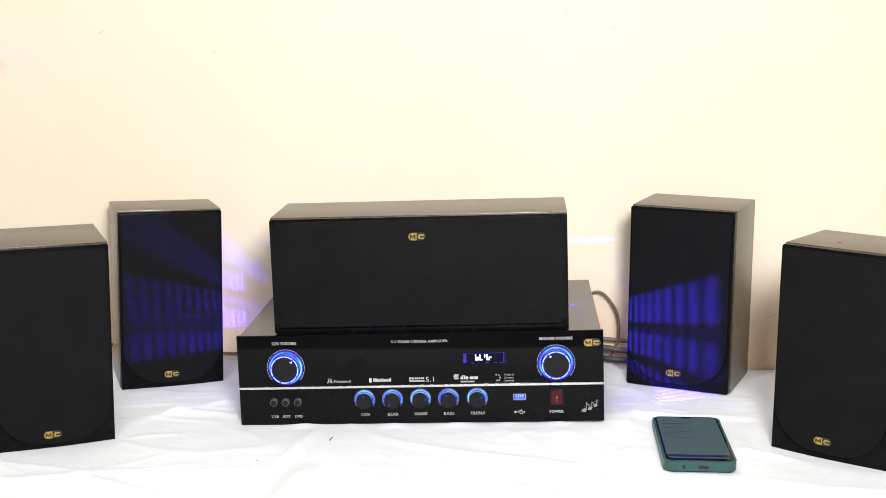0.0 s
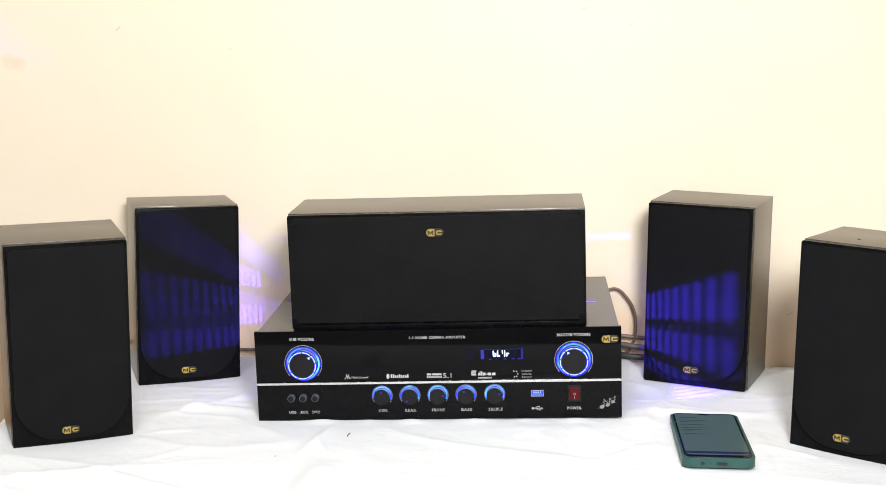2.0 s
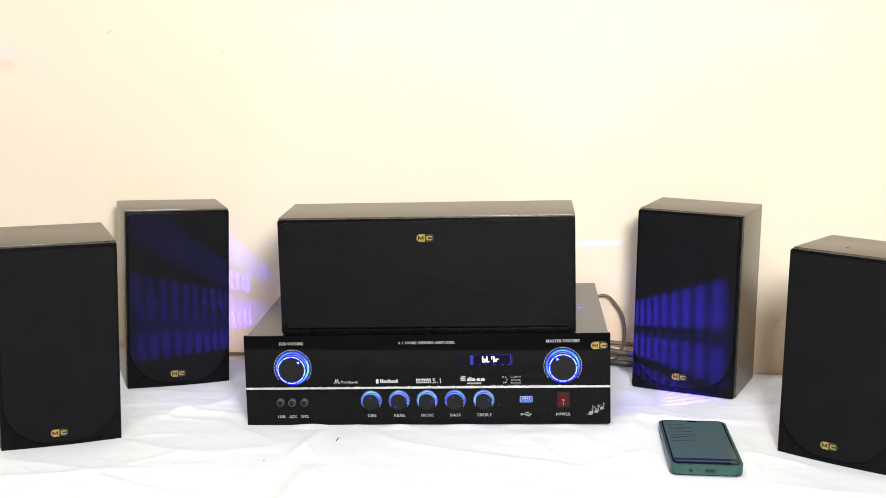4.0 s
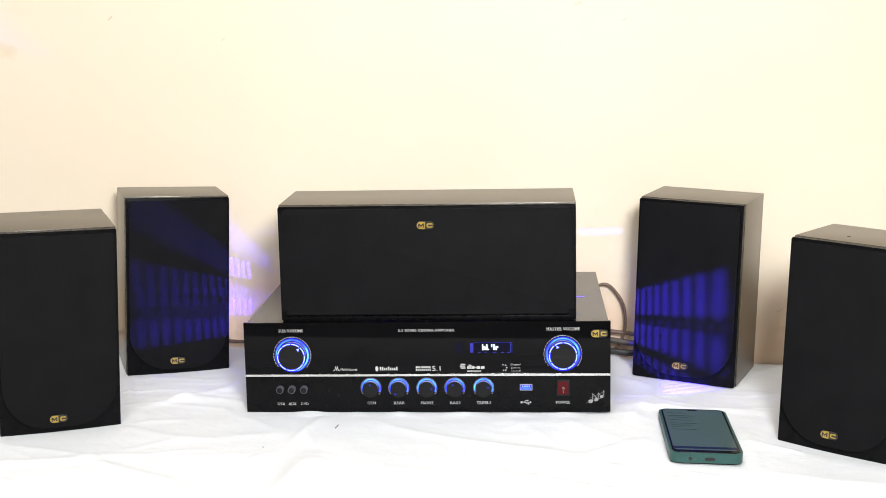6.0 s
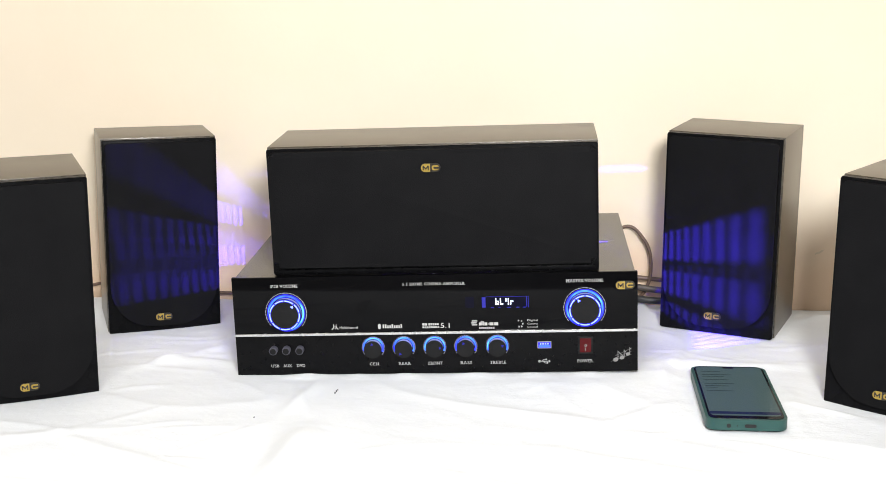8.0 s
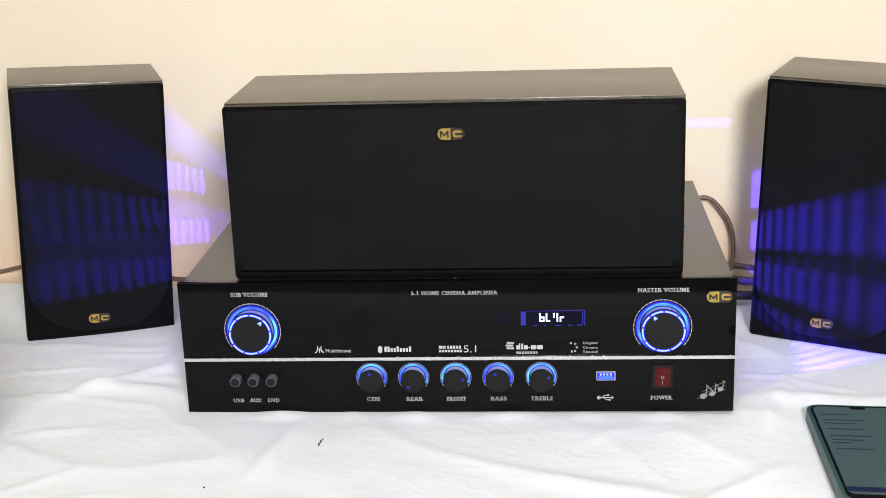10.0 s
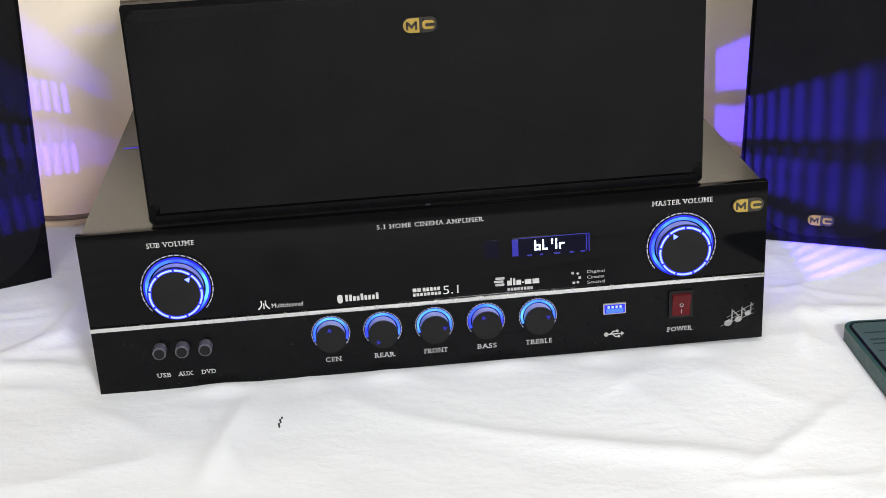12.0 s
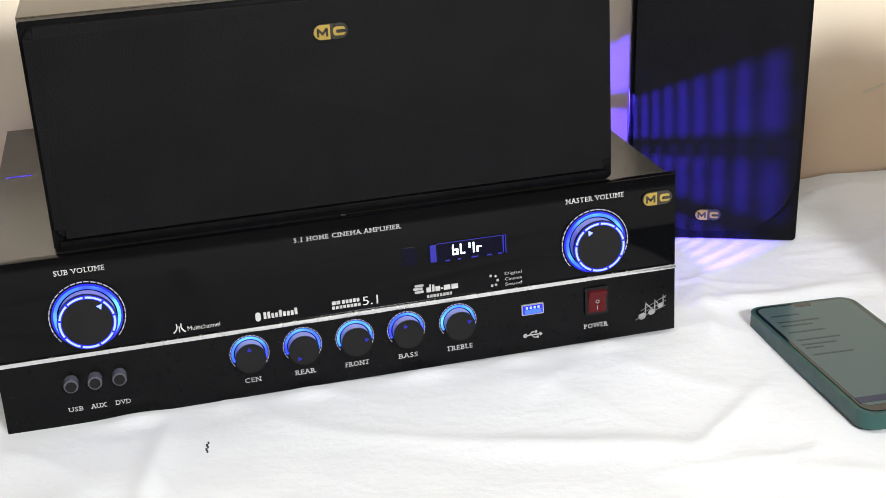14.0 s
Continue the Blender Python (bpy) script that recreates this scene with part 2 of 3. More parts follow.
def thing(name, m, label, category, group="", kind=""):
    ob = new(name)
    ob.matrix_world = m
    ob.empty_display_size = 0.02
    return tagged(ob, label, category, group, kind)


def alone(name, bm, mat, label="", category="", group="", kind="", smooth=None):
    return tagged(new(name, mesh_of(bm, name, mat, smooth)), label, category, group, kind)


def lettering(text, cx, cz, width, parent, mat, y=-0.0008, weight=0.0, height=None, name="lettering", label="", slab=False):
    """Flat raised print on the front of a thing, fitted to a width; slab: with square serifs at the ends of the stems."""
    cu = bpy.data.curves.new("text", "FONT")
    cu.body, cu.align_x, cu.align_y, cu.size = text, "CENTER", "CENTER", 1.0
    cu.resolution_u, cu.offset, cu.extrude, cu.space_character = 3, weight, 0.0, 1.14 if slab else 1.0
    tmp = new("text", cu)
    bpy.context.view_layer.update()
    me = bpy.data.meshes.new_from_object(tmp.evaluated_get(bpy.context.evaluated_depsgraph_get()))
    bpy.data.objects.remove(tmp)
    xs = [v.co.x for v in me.vertices]
    zs = [v.co.y for v in me.vertices]
    k = width / (max(xs) - min(xs))
    kz = height / (max(zs) - min(zs)) if height else k
    mx, mz = (max(xs) + min(xs)) / 2, (max(zs) + min(zs)) / 2
    for v in me.vertices:
        v.co = (cx + (v.co.x - mx) * k, y, cz + (v.co.y - mz) * kz)
    if slab:
        bm = bmesh.new()
        bm.from_mesh(me)
        high = kz * (max(zs) - min(zs))
        for e in [e for e in bm.edges if len(e.link_faces) == 1]:
            (xa, _, za), (xb, _, zb) = (v.co for v in e.verts)
            end = 1 if min(za, zb) > cz + high * 0.44 else -1 if max(za, zb) < cz - high * 0.44 else 0
            if end and abs(za - zb) < high * 0.01 and high * 0.08 < abs(xb - xa) < high * 0.45:
                x0, x1, z0, z1 = min(xa, xb) - high * 0.15, max(xa, xb) + high * 0.15, za, za - end * high * 0.14
                bm.faces.new([bm.verts.new((x, y - 0.00006, z)) for x, z in ((x0, z0), (x1, z0), (x1, z1), (x0, z1))])
        bmesh.ops.recalc_face_normals(bm, faces=bm.faces)
        bm.to_mesh(me)
        bm.free()
    me.name = name
    me.materials.clear()
    me.materials.append(mat)
    ob = new(name, me)
    ob.parent = parent
    return tagged(ob, label)


def tube(name, points, radius, mat, parent=None):
    cu = bpy.data.curves.new(name, "CURVE")
    cu.dimensions, cu.bevel_depth, cu.bevel_resolution, cu.resolution_u = "3D", radius, 4, 10
    sp = cu.splines.new("BEZIER")
    sp.bezier_points.add(len(points) - 1)
    for bp, p in zip(sp.bezier_points, points):
        bp.co, bp.handle_left_type, bp.handle_right_type = p, "AUTO", "AUTO"
    tmp = new(name, cu)
    bpy.context.view_layer.update()
    me = bpy.data.meshes.new_from_object(tmp.evaluated_get(bpy.context.evaluated_depsgraph_get()))
    bpy.data.objects.remove(tmp)
    me.name = name
    me.materials.clear()
    me.materials.append(mat)
    me.shade_smooth()
    ob = new(name, me)
    ob.parent = parent
    return ob


# ---- room ----
X0, X1, Y0 = -2.1, 2.1, -2.75
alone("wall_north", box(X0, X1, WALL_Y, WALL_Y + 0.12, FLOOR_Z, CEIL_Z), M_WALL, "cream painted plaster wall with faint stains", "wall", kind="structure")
NORTH = bpy.data.objects["wall_north"]


def scuff(x, z, w, h, seed):
    """A thin brownish scrape in the paint."""
    rnd = random.Random(seed)
    n = 14
    pts = [(x + w / 2 * math.cos(2 * math.pi * i / n) * rnd.uniform(0.6, 1.0), z + h / 2 * math.sin(2 * math.pi * i / n) * rnd.uniform(0.5, 1.0) + (math.cos(2 * math.pi * i / n)) * h * 0.8) for i in range(n)]
    part("scuff", prism(pts, WALL_Y - 0.0005, WALL_Y + 0.001), M_SCUFF, NORTH, "faint brown scuff in the paint")


for k, sc in enumerate(((0.547, 0.064, 0.030, 0.005), (0.470, 0.061, 0.016, 0.004), (-0.304, 0.423, 0.008, 0.003), (0.180, 0.477, 0.014, 0.003), (0.241, 0.456, 0.010, 0.003), (-0.46, 0.45, 0.010, 0.004))):
    scuff(*sc, k)
alone("wall_south", box(X0, X1, Y0 - 0.12, Y0, FLOOR_Z, CEIL_Z), M_ROOM, "plain grey wall added unseen behind the viewer", "wall", kind="structure")
alone("wall_west", box(X0 - 0.12, X0, Y0 - 0.12, WALL_Y + 0.12, FLOOR_Z, CEIL_Z), M_ROOM, "plain grey side wall added unseen to close the room", "wall", kind="structure")
alone("wall_east", box(X1, X1 + 0.12, Y0 - 0.12, WALL_Y + 0.12, FLOOR_Z, CEIL_Z), M_ROOM, "plain grey side wall added unseen to close the room", "wall", kind="structure")
alone("floor", box(X0 - 0.12, X1 + 0.12, Y0 - 0.12, WALL_Y + 0.12, FLOOR_Z - 0.1, FLOOR_Z), M_FLOOR, "plain grey floor of the room", "floor", kind="structure")
alone("ceiling", box(X0 - 0.12, X1 + 0.12, Y0 - 0.12, WALL_Y + 0.12, CEIL_Z, CEIL_Z + 0.1), M_CEIL, "plain white painted ceiling", "ceiling", kind="structure")
alone("trim", box(X0, X1, WALL_Y - 0.006, WALL_Y - 0.0005, FLOOR_Z, -0.118, 0.002), M_DADO, "tan painted band along the foot of the wall", "wall band", kind="structure")

fix = thing("panel_light", Matrix.Translation(LAMP), "round panel light on a thin stand, switched on", "lamp")
head = look((0, 0, 0), Vector(AIM) - Vector(LAMP)) @ pose(0, 0, 0, 90)
bm = prism(circle(0, 0, 0.165, 48), -0.012, 0.035, 0.005)
bm.transform(head)
part("housing", bm, M_CABLE_B, fix, "black round housing", 40)
bm = prism(circle(0, 0, 0.155, 48), -0.020, -0.0125)
bm.transform(head)
part("diffuser", bm, M_LAMP, fix, "glowing white disc")
DROP = FLOOR_Z - LAMP[2]
pole = bmesh.new()
bmesh.ops.create_cone(pole, cap_ends=True, segments=16, radius1=0.012, radius2=0.010, depth=-DROP - 0.2, matrix=Matrix.Translation((0, -0.04, DROP / 2 - 0.08)))
part("pole", pole, M_CABLE_B, fix, "thin black pole", 40)
for k in range(3):
    ang = radians(90 + 120 * k)
    tube("leg", [(0, -0.04, DROP + 0.30), (0.20 * math.cos(ang), -0.04 + 0.20 * math.sin(ang), DROP + 0.14), (0.36 * math.cos(ang), -0.04 + 0.36 * math.sin(ang), DROP + 0.008)], 0.008, M_CABLE_B, fix)
# body of the added ceiling fill, out of view
fix = thing("ceiling_fill_lamp", pose(-0.25, -1.0, CEIL_Z - 0.045), "square white ceiling lamp, added unseen as soft fill", "lamp")
part("frame", box(-0.28, 0.28, -0.28, 0.28, 0.0, 0.045, 0.008), M_WHITEP, fix)
part("diffuser", box(-0.25, 0.25, -0.25, 0.25, -0.006, -0.001, 0.002), M_LAMP, fix, "glowing white panel")

# ---- table and sheet ----
TX0, TX1, TY0, TY1 = -0.525, 1.05, -0.62, 0.314
table = thing("table", pose(0, 0, FLOOR_Z), "wooden table under a white sheet", "table")
H = -FLOOR_Z - 0.022
part("tabletop", box(TX0, TX1, TY0, TY1, H - 0.03, H, 0.004), M_WOOD, table)
for lx in (TX0 + 0.06, TX1 - 0.06):
    for ly in (TY0 + 0.06, TY1 - 0.06):
        part("leg", box(lx - 0.03, lx + 0.03, ly - 0.03, ly + 0.03, 0, H - 0.03, 0.003), M_WOOD, table)

# speakers: base centre of the front face, turn about z, lean forward and sideways in degrees
SPEAKERS = {
    "rear_left": (-0.3398, 0.1792, -0.0129, 21.4, -1.0, 1.2),
    "rear_right": (0.3204, 0.1702, -0.0034, -21.0, 0.2, 0.4),
    "front_left": (-0.4110, -0.0755, -0.0135, 25.7, 2.5, 0.2),
    "front_right": (0.4578, -0.0830, -0.0100, -34.9, -0.2, 0.6),
}
SW, SH, SD = 0.1349, 0.2365, 0.1205
PHONE = (0.3115, -0.0705, -0.0005, -0.8)

# resting heights of the sheet: x, y, height, reach
RESTS = [(x - 0.055 * math.sin(radians(a)), y + 0.055 * math.cos(radians(a)), z, 0.10) for x, y, z, a, lean, side in SPEAKERS.values()]
RESTS += [(-0.21 + 0.42 * i / 6, 0.02 + 0.26 * j, -0.0055 + 0.0128 * i / 6, 0.07) for i in range(7) for j in range(2)]
RESTS += [(PHONE[0], PHONE[1], PHONE[2], 0.07)]


def rest_height(x, y):
    total, weight = -0.0045 * 0.35, 0.35
    for rx, ry, rz, reach in RESTS:
        w = math.exp(-((x - rx) ** 2 + (y - ry) ** 2) / reach**2)
        total, weight = total + w * rz, weight + w
    return total / weight


def under_thing(x, y):
    """1 where something stands, 0 well clear of it."""
    near = 0.0
    for sx, sy, sz, a, lean, side in SPEAKERS.values():
        c, s = math.cos(radians(a)), math.sin(radians(a))
        lx, ly = (x - sx) * c + (y - sy) * s, -(x - sx) * s + (y - sy) * c
        d = max(abs(lx) - SW / 2, -ly, ly - SD, 0)
        near = max(near, 1 - d / 0.03)
    d = max(abs(x) - 0.215, -y, y - 0.31, 0)
    near = max(near, 1 - d / 0.035)
    d = max(abs(x - PHONE[0]) - 0.04, abs(y - PHONE[1]) - 0.08, 0)
    return max(near, 1 - d / 0.03)


def fold(x, y, ax, ay, bx, by, width, height):
    """A soft crease from a to b."""
    dx, dy = bx - ax, by - ay
    t = max(0.0, min(1.0, ((x - ax) * dx + (y - ay) * dy) / (dx * dx + dy * dy)))
    d = math.hypot(x - ax - t * dx, y - ay - t * dy)
    if d > 3 * width:
        return 0.0
    return height * math.exp(-(d / width) ** 2) * (1 - abs(2 * t - 1) ** 3 * 0.7)


FOLDS = [
    (-0.105, -0.165, -0.125, -0.34, 0.020, 0.014), (-0.30, -0.16, -0.46, -0.22, 0.012, 0.004), (-0.34, -0.19, -0.16, -0.30, 0.010, 0.004),
    (-0.115, -0.01, -0.14, -0.12, 0.007, 0.0032), (-0.20, 0.03, -0.33, 0.05, 0.011, 0.005), (-0.33, 0.02, -0.24, 0.10, 0.009, 0.004),
    (0.235, 0.03, 0.40, 0.06, 0.010, 0.004), (0.24, -0.02, 0.27, 0.08, 0.008, 0.003), (0.05, -0.10, 0.20, -0.14, 0.010, 0.0025),
    (0.10, -0.20, 0.30, -0.27, 0.012, 0.004), (-0.02, -0.24, 0.10, -0.30, 0.012, 0.004), (0.37, -0.02, 0.36, -0.16, 0.008, 0.003),
    (0.42, 0.10, 0.55, 0.20, 0.012, 0.006), (-0.25, 0.08, -0.23, 0.28, 0.010, 0.004), (0.40, 0.22, 0.52, 0.27, 0.010, 0.005),
]

rnd = random.Random(7)
for k in range(70):
    fx, fy = rnd.uniform(-0.50, 0.55), rnd.uniform(-0.42, 0.10) if k % 4 else rnd.uniform(0.0, 0.28)
    turn, reach = rnd.uniform(-0.7, 0.7) + (0 if k % 3 else 1.3), rnd.uniform(0.05, 0.13)
    FOLDS.append((fx, fy, fx + reach * math.cos(turn), fy + reach * math.sin(turn), rnd.uniform(0.0032, 0.0060), rnd.uniform(0.0006, 0.0019)))


# small tucks of cloth pushed up against the foot of the amplifier: x, reach, height
HEM = [(-0.135, 0.020, 0.0036), (-0.080, 0.012, 0.0022), (-0.030, 0.016, 0.0028), (0.045, 0.022, 0.0030), (0.105, 0.014, 0.0024), (0.165, 0.018, 0.0034)]


def sheet_height(x, y):
    free = 1 - max(0.0, under_thing(x, y))
    v = Vector((x * 1.0, y * 1.0, 0.3))
    ripple = 0.0024 * noise.noise(v * 9.0) + 0.0012 * noise.noise(v * 26.0 + Vector((3, 1, 0)))
    crease = 0.0022 * (1 - abs(noise.noise(Vector((x * 6 + y * 9, y * 5 - x * 4, 1.7))) * 2)) ** 3
    folds = sum(fold(x, y, *f) for f in FOLDS)
    hem = sum(h * math.exp(-(((x - hx) / w) ** 2) - ((y + 0.007) / 0.008) ** 2) for hx, w, h in HEM)
    lift = -(0.012 if x > 0.25 else 0.004) * max(0.0, (y - 0.24) / 0.08)
    return rest_height(x, y) + free * lift + free * (ripple * 0.8 + max(-0.002, crease) + folds) + (1 - free) * -0.0006 + hem


NX, NY = 430, 260
SX0, SX1, SY0, SY1 = TX0 - 0.012, TX1 + 0.012, TY0 - 0.012, 0.319
verts, faces = [], []
for j in range(NY + 1):
    y = SY0 + (SY1 - SY0) * j / NY
    for i in range(NX + 1):
        x = SX0 + (SX1 - SX0) * i / NX
        wob = 0.010 * noise.noise(Vector((x * 5, y * 5, 8)))
        over = max(0.0, TX0 + 0.004 + wob - x, x - TX1, TY0 - y)
        verts.append((x, y, sheet_height(x, y) - over * 0.8))
row = NX + 1
for j in range(NY):
    for i in range(NX):
        a = j * row + i
        faces.append((a, a + 1, a + row + 1, a + row))
# the hanging sides
rim = [j * row for j in range(NY, -1, -1)] + list(range(1, row)) + [j * row + NX for j in range(1, NY + 1)]
prev = rim
for k in range(1, 9):
    nxt = []
    for n, base in enumerate(rim):
        x, y, z = verts[base]
        sway = 0.012 * k / 8 * math.sin(n * 0.23) + 0.006 * math.sin(n * 0.61)
        ox = -1 if x < TX0 else 1 if x > TX1 else 0
        oy = -1 if y < TY0 else 0
        nxt.append(len(verts))
        verts.append((x + ox * (0.006 + sway + 0.012), y + oy * (0.006 + sway + 0.012), z - 0.055 * k))
    for n in range(len(rim) - 1):
        faces.append((prev[n + 1], prev[n], nxt[n], nxt[n + 1]))
    prev = nxt
me = bpy.data.meshes.new("bed_sheet")
me.from_pydata(verts, [], faces)
me.shade_smooth()
me.materials.append(M_CLOTH)
sheet = tagged(new("bed_sheet", me), "wrinkled white cotton sheet spread over the table", "sheet")


def stitch(x, y, w, h, turn=0.0):
    bm = bmesh.new()
    c, s = math.cos(turn), math.sin(turn)
    for k in range(5):
        u = (k - 2) / 5 * h
        px, py = x - s * u + 0.0002 * (-1) ** k, y + c * u
        z = sheet_height(px, py)
        add_box(bm, px - w * (0.5 + 0.4 * (k % 2)), px + w * (0.5 + 0.3 * ((k + 1) % 2)), py - h / 11, py + h / 11, z - 0.0003, z + 0.0005)
    return bm


part("thread_mark", stitch(-0.097, -0.056, 0.0008, 0.012, -0.15), M_THREAD, sheet, "small dark stitched mark on the sheet")
part("speck", stitch(-0.168, -0.131, 0.0005, 0.002), M_THREAD, sheet, "dark speck on the sheet")


# ---- loudspeakers ----
def badge(parent, cx, cz, w, h, y, dark=True):
    """Lozenge: gold half with a dark zigzag, dark half with a gold bracket."""
    r = h / 2
    b0 = part("badge", prism(rounded(cx - w / 2, cx + w / 2, cz - h / 2, cz + h / 2, (r,) * 4), y - 0.0012, y + 0.001), M_BADGE, parent, "small gold and black lozenge badge", 40)
    part("gold_half", prism(rounded(cx - w / 2 + 0.0003, cx - w * 0.02, cz - h / 2 + 0.0003, cz + h / 2 - 0.0003, (r * 0.95, 0, 0, r * 0.95)), y - 0.0016, y - 0.0011), M_GOLD, b0)
    # dark zigzag on the gold half
    x0, x1, zb, zt, t = cx - w * 0.40, cx - w * 0.08, cz - h * 0.27, cz + h * 0.27, w * 0.062
    mid = (x0 + x1) / 2
    zig = [(x0, zb), (x0 + t, zb), (x0 + t, zt - h * 0.24), (mid, zb + h * 0.06), (x1 - t, zt - h * 0.24), (x1 - t, zb), (x1, zb), (x1, zt), (x1 - t, zt), (mid, zb + h * 0.28), (x0 + t, zt), (x0, zt)]
    part("dark_zigzag", prism(zig, y - 0.0019, y - 0.0015), M_BADGE, b0)
    # gold bracket on the dark half
    x0, x1 = cx + w * 0.07, cx + w / 2 - w * 0.08
    part("gold_bracket", prism(rounded(x0, x1, cz - h * 0.28, cz + h * 0.28, (h * 0.2,) * 4), y - 0.0017, y - 0.0011), M_GOLD, b0)
    part("dark_centre", prism(rounded(x0 + w * 0.08, x1 + w * 0.01, cz - h * 0.11, cz + h * 0.11, (h * 0.08, 0, 0, h * 0.08)), y - 0.0020, y - 0.0016), M_BADGE, b0)


def bookshelf_speaker(m, label, badge_x, badge_z):
    ob = thing("bookshelf_speaker", m, label, "speaker", "small speakers on the sheet")
    part("cabinet", box(-SW / 2, SW / 2, 0.0125, SD, 0, SH, 0.0003), M_VINYL, ob, "black ash vinyl cabinet", 40)
    part("grille_frame", prism(rounded(-SW / 2 + 0.0006, SW / 2 - 0.0006, 0.0006, SH - 0.0006, (0.002,) * 4), 0.0022, 0.0121, 0.0014), M_FRAME, ob, "black plastic grille frame", 40)
    part("grille_cloth", prism(rounded(-SW / 2 + 0.0040, SW / 2 - 0.0040, 0.0085, SH - 0.0040, (0.050, 0.050, 0.006, 0.006), 12), -0.0028, 0.0032, 0.0050), M_GRILLE, ob, "stretched black grille cloth", 50)
    badge(ob, badge_x, badge_z, 0.020, 0.0088, -0.0028)
    for fx in (-1, 1):
        for fy in (0.022, SD - 0.016):
            part("foot", box(fx * 0.052 - 0.006, fx * 0.052 + 0.006, fy - 0.006, fy + 0.006, -0.0014, 0.0004), M_HOLE, ob)
    return ob


LABELS = {
    "rear_left": "black bookshelf speaker lit blue, beside the wall",
    "rear_right": "black bookshelf speaker striped with blue light",
    "front_left": "black vinyl bookshelf speaker with gold badge",
    "front_right": "black bookshelf speaker standing beside the green phone",
}
# the badges sit a little off the middle: x and height on the front
BADGES = {"rear_left": (-0.0018, 0.0200), "rear_right": (-0.0030, 0.0225), "front_left": (-0.0035, 0.0196), "front_right": (-0.0050, 0.0225)}
for key, (x, y, z, a, lean, side) in SPEAKERS.items():
    sp = bookshelf_speaker(pose(x, y, z, lean, side, a), LABELS[key], *BADGES[key])
    if key == "front_right":
        part("screw_hole", prism(circle(0, 0, 0.0022, 14), -0.0004, 0.0002), M_HOLE, sp).matrix_local = pose(-0.019, 0.046, SH - 0.0001, -90)

# centre speaker on the amplifier
CW, CH, CD = 0.3478, 0.1378, 0.1330
cs = thing("centre_speaker", pose(0.002, 0.0100, 0.1080, 0, -1.74, -0.2), "long black centre speaker lying on the amplifier", "speaker")
part("cabinet", box(-CW / 2, CW / 2, 0.0125, CD, 0, CH, 0.0003), M_VINYL, cs, "black ash vinyl cabinet", 40)
part("grille_frame", prism(rounded(-CW / 2 + 0.0006, CW / 2 - 0.0006, 0.0006, CH - 0.0006, (0.002,) * 4), 0.0022, 0.0121, 0.0014), M_FRAME, cs, "black plastic grille frame", 40)
part("grille_cloth", prism(rounded(-CW / 2 + 0.0030, CW / 2 - 0.0030, 0.0100, CH - 0.0036, (0.006,) * 4), -0.0050, 0.0032, 0.0062), M_GRILLE, cs, "stretched black grille cloth", 50)
part("lower_bead", box(-CW / 2 + 0.004, CW / 2 - 0.004, 0.0002, 0.0040, 0.0022, 0.0068, 0.0012), M_FRAME, cs, "glossy black bead under the cloth", 40)
badge(cs, 0.0, CH - 0.0225, 0.0205, 0.0092, -0.0050)

# ---- amplifier ----
AW, AH, AD = 0.43, 0.109, 0.302
amp = thing("amplifier", AMP, "black home cinema amplifier with blue lit dials", "amplifier")
SPLIT = 0.0455
part("front_panel", box(-AW / 2, AW / 2, 0.0, 0.006, SPLIT + 0.0015, AH, 0.0006), M_ACRYL, amp, "gloss black upper front panel", 40)
part("lower_panel", box(-AW / 2, AW / 2, 0.0, 0.006, 0.0, SPLIT - 0.0015, 0.0006), M_LOWER, amp, "satin black lower front panel", 40)
part("trim_strip", box(-AW / 2, AW / 2, -0.0012, 0.006, SPLIT - 0.00145, SPLIT + 0.00145, 0.0004), M_CHROME, amp, "bright brushed metal strip", 40)
CX = AW / 2 - 0.002
TOP0, TOP1 = AH - 0.0026, AH - 0.0022


def pierced_plate(us, vs, holes, place):
    """A plate cut along us and vs with rectangular holes (u0, u1, v0, v1); place(u, v, side) gives the point on either face."""
    bm, corners = bmesh.new(), {}
    us, vs = sorted(set(us)), sorted(set(vs))

    def corner(i, j, side):
        if (i, j, side) not in corners:
            corners[i, j, side] = bm.verts.new(place(us[i], vs[j], side))
        return corners[i, j, side]

    def solid(i, j):
        if not (0 <= i < len(us) - 1 and 0 <= j < len(vs) - 1):
            return False
        u, v = (us[i] + us[i + 1]) / 2, (vs[j] + vs[j + 1]) / 2
        return not any(u0 < u < u1 and v0 < v < v1 for u0, u1, v0, v1 in holes)

    for i in range(len(us) - 1):
        for j in range(len(vs) - 1):
            if not solid(i, j):
                continue
            ring = [(i, j), (i + 1, j), (i + 1, j + 1), (i, j + 1)]
            for side in (0, 1):
                bm.faces.new([corner(p, q, side) for p, q in ring])
            for k, (di, dj) in enumerate(((0, -1), (1, 0), (0, 1), (-1, 0))):
                if not solid(i + di, j + dj):
                    (p, q), (r, t) = ring[k], ring[(k + 1) % 4]
                    bm.faces.new((corner(p, q, 0), corner(r, t, 0), corner(r, t, 1), corner(p, q, 1)))
    return bm


# top with a narrow slot behind the centre speaker on either half
SLOTS = [(-0.208, -0.190, 0.1768, 0.1788), (0.167, 0.191, 0.1438, 0.1464)]
us = [-CX, CX] + [u for slot in SLOTS for u in slot[:2]]
vs = [0.0062, AD] + [v for slot in SLOTS for v in slot[2:]]
part("top_cover", pierced_plate(us, vs, SLOTS, lambda u, v, side: (u, v, (TOP0, TOP1)[side])), M_STEEL, amp, "black powder-coated steel top cover")
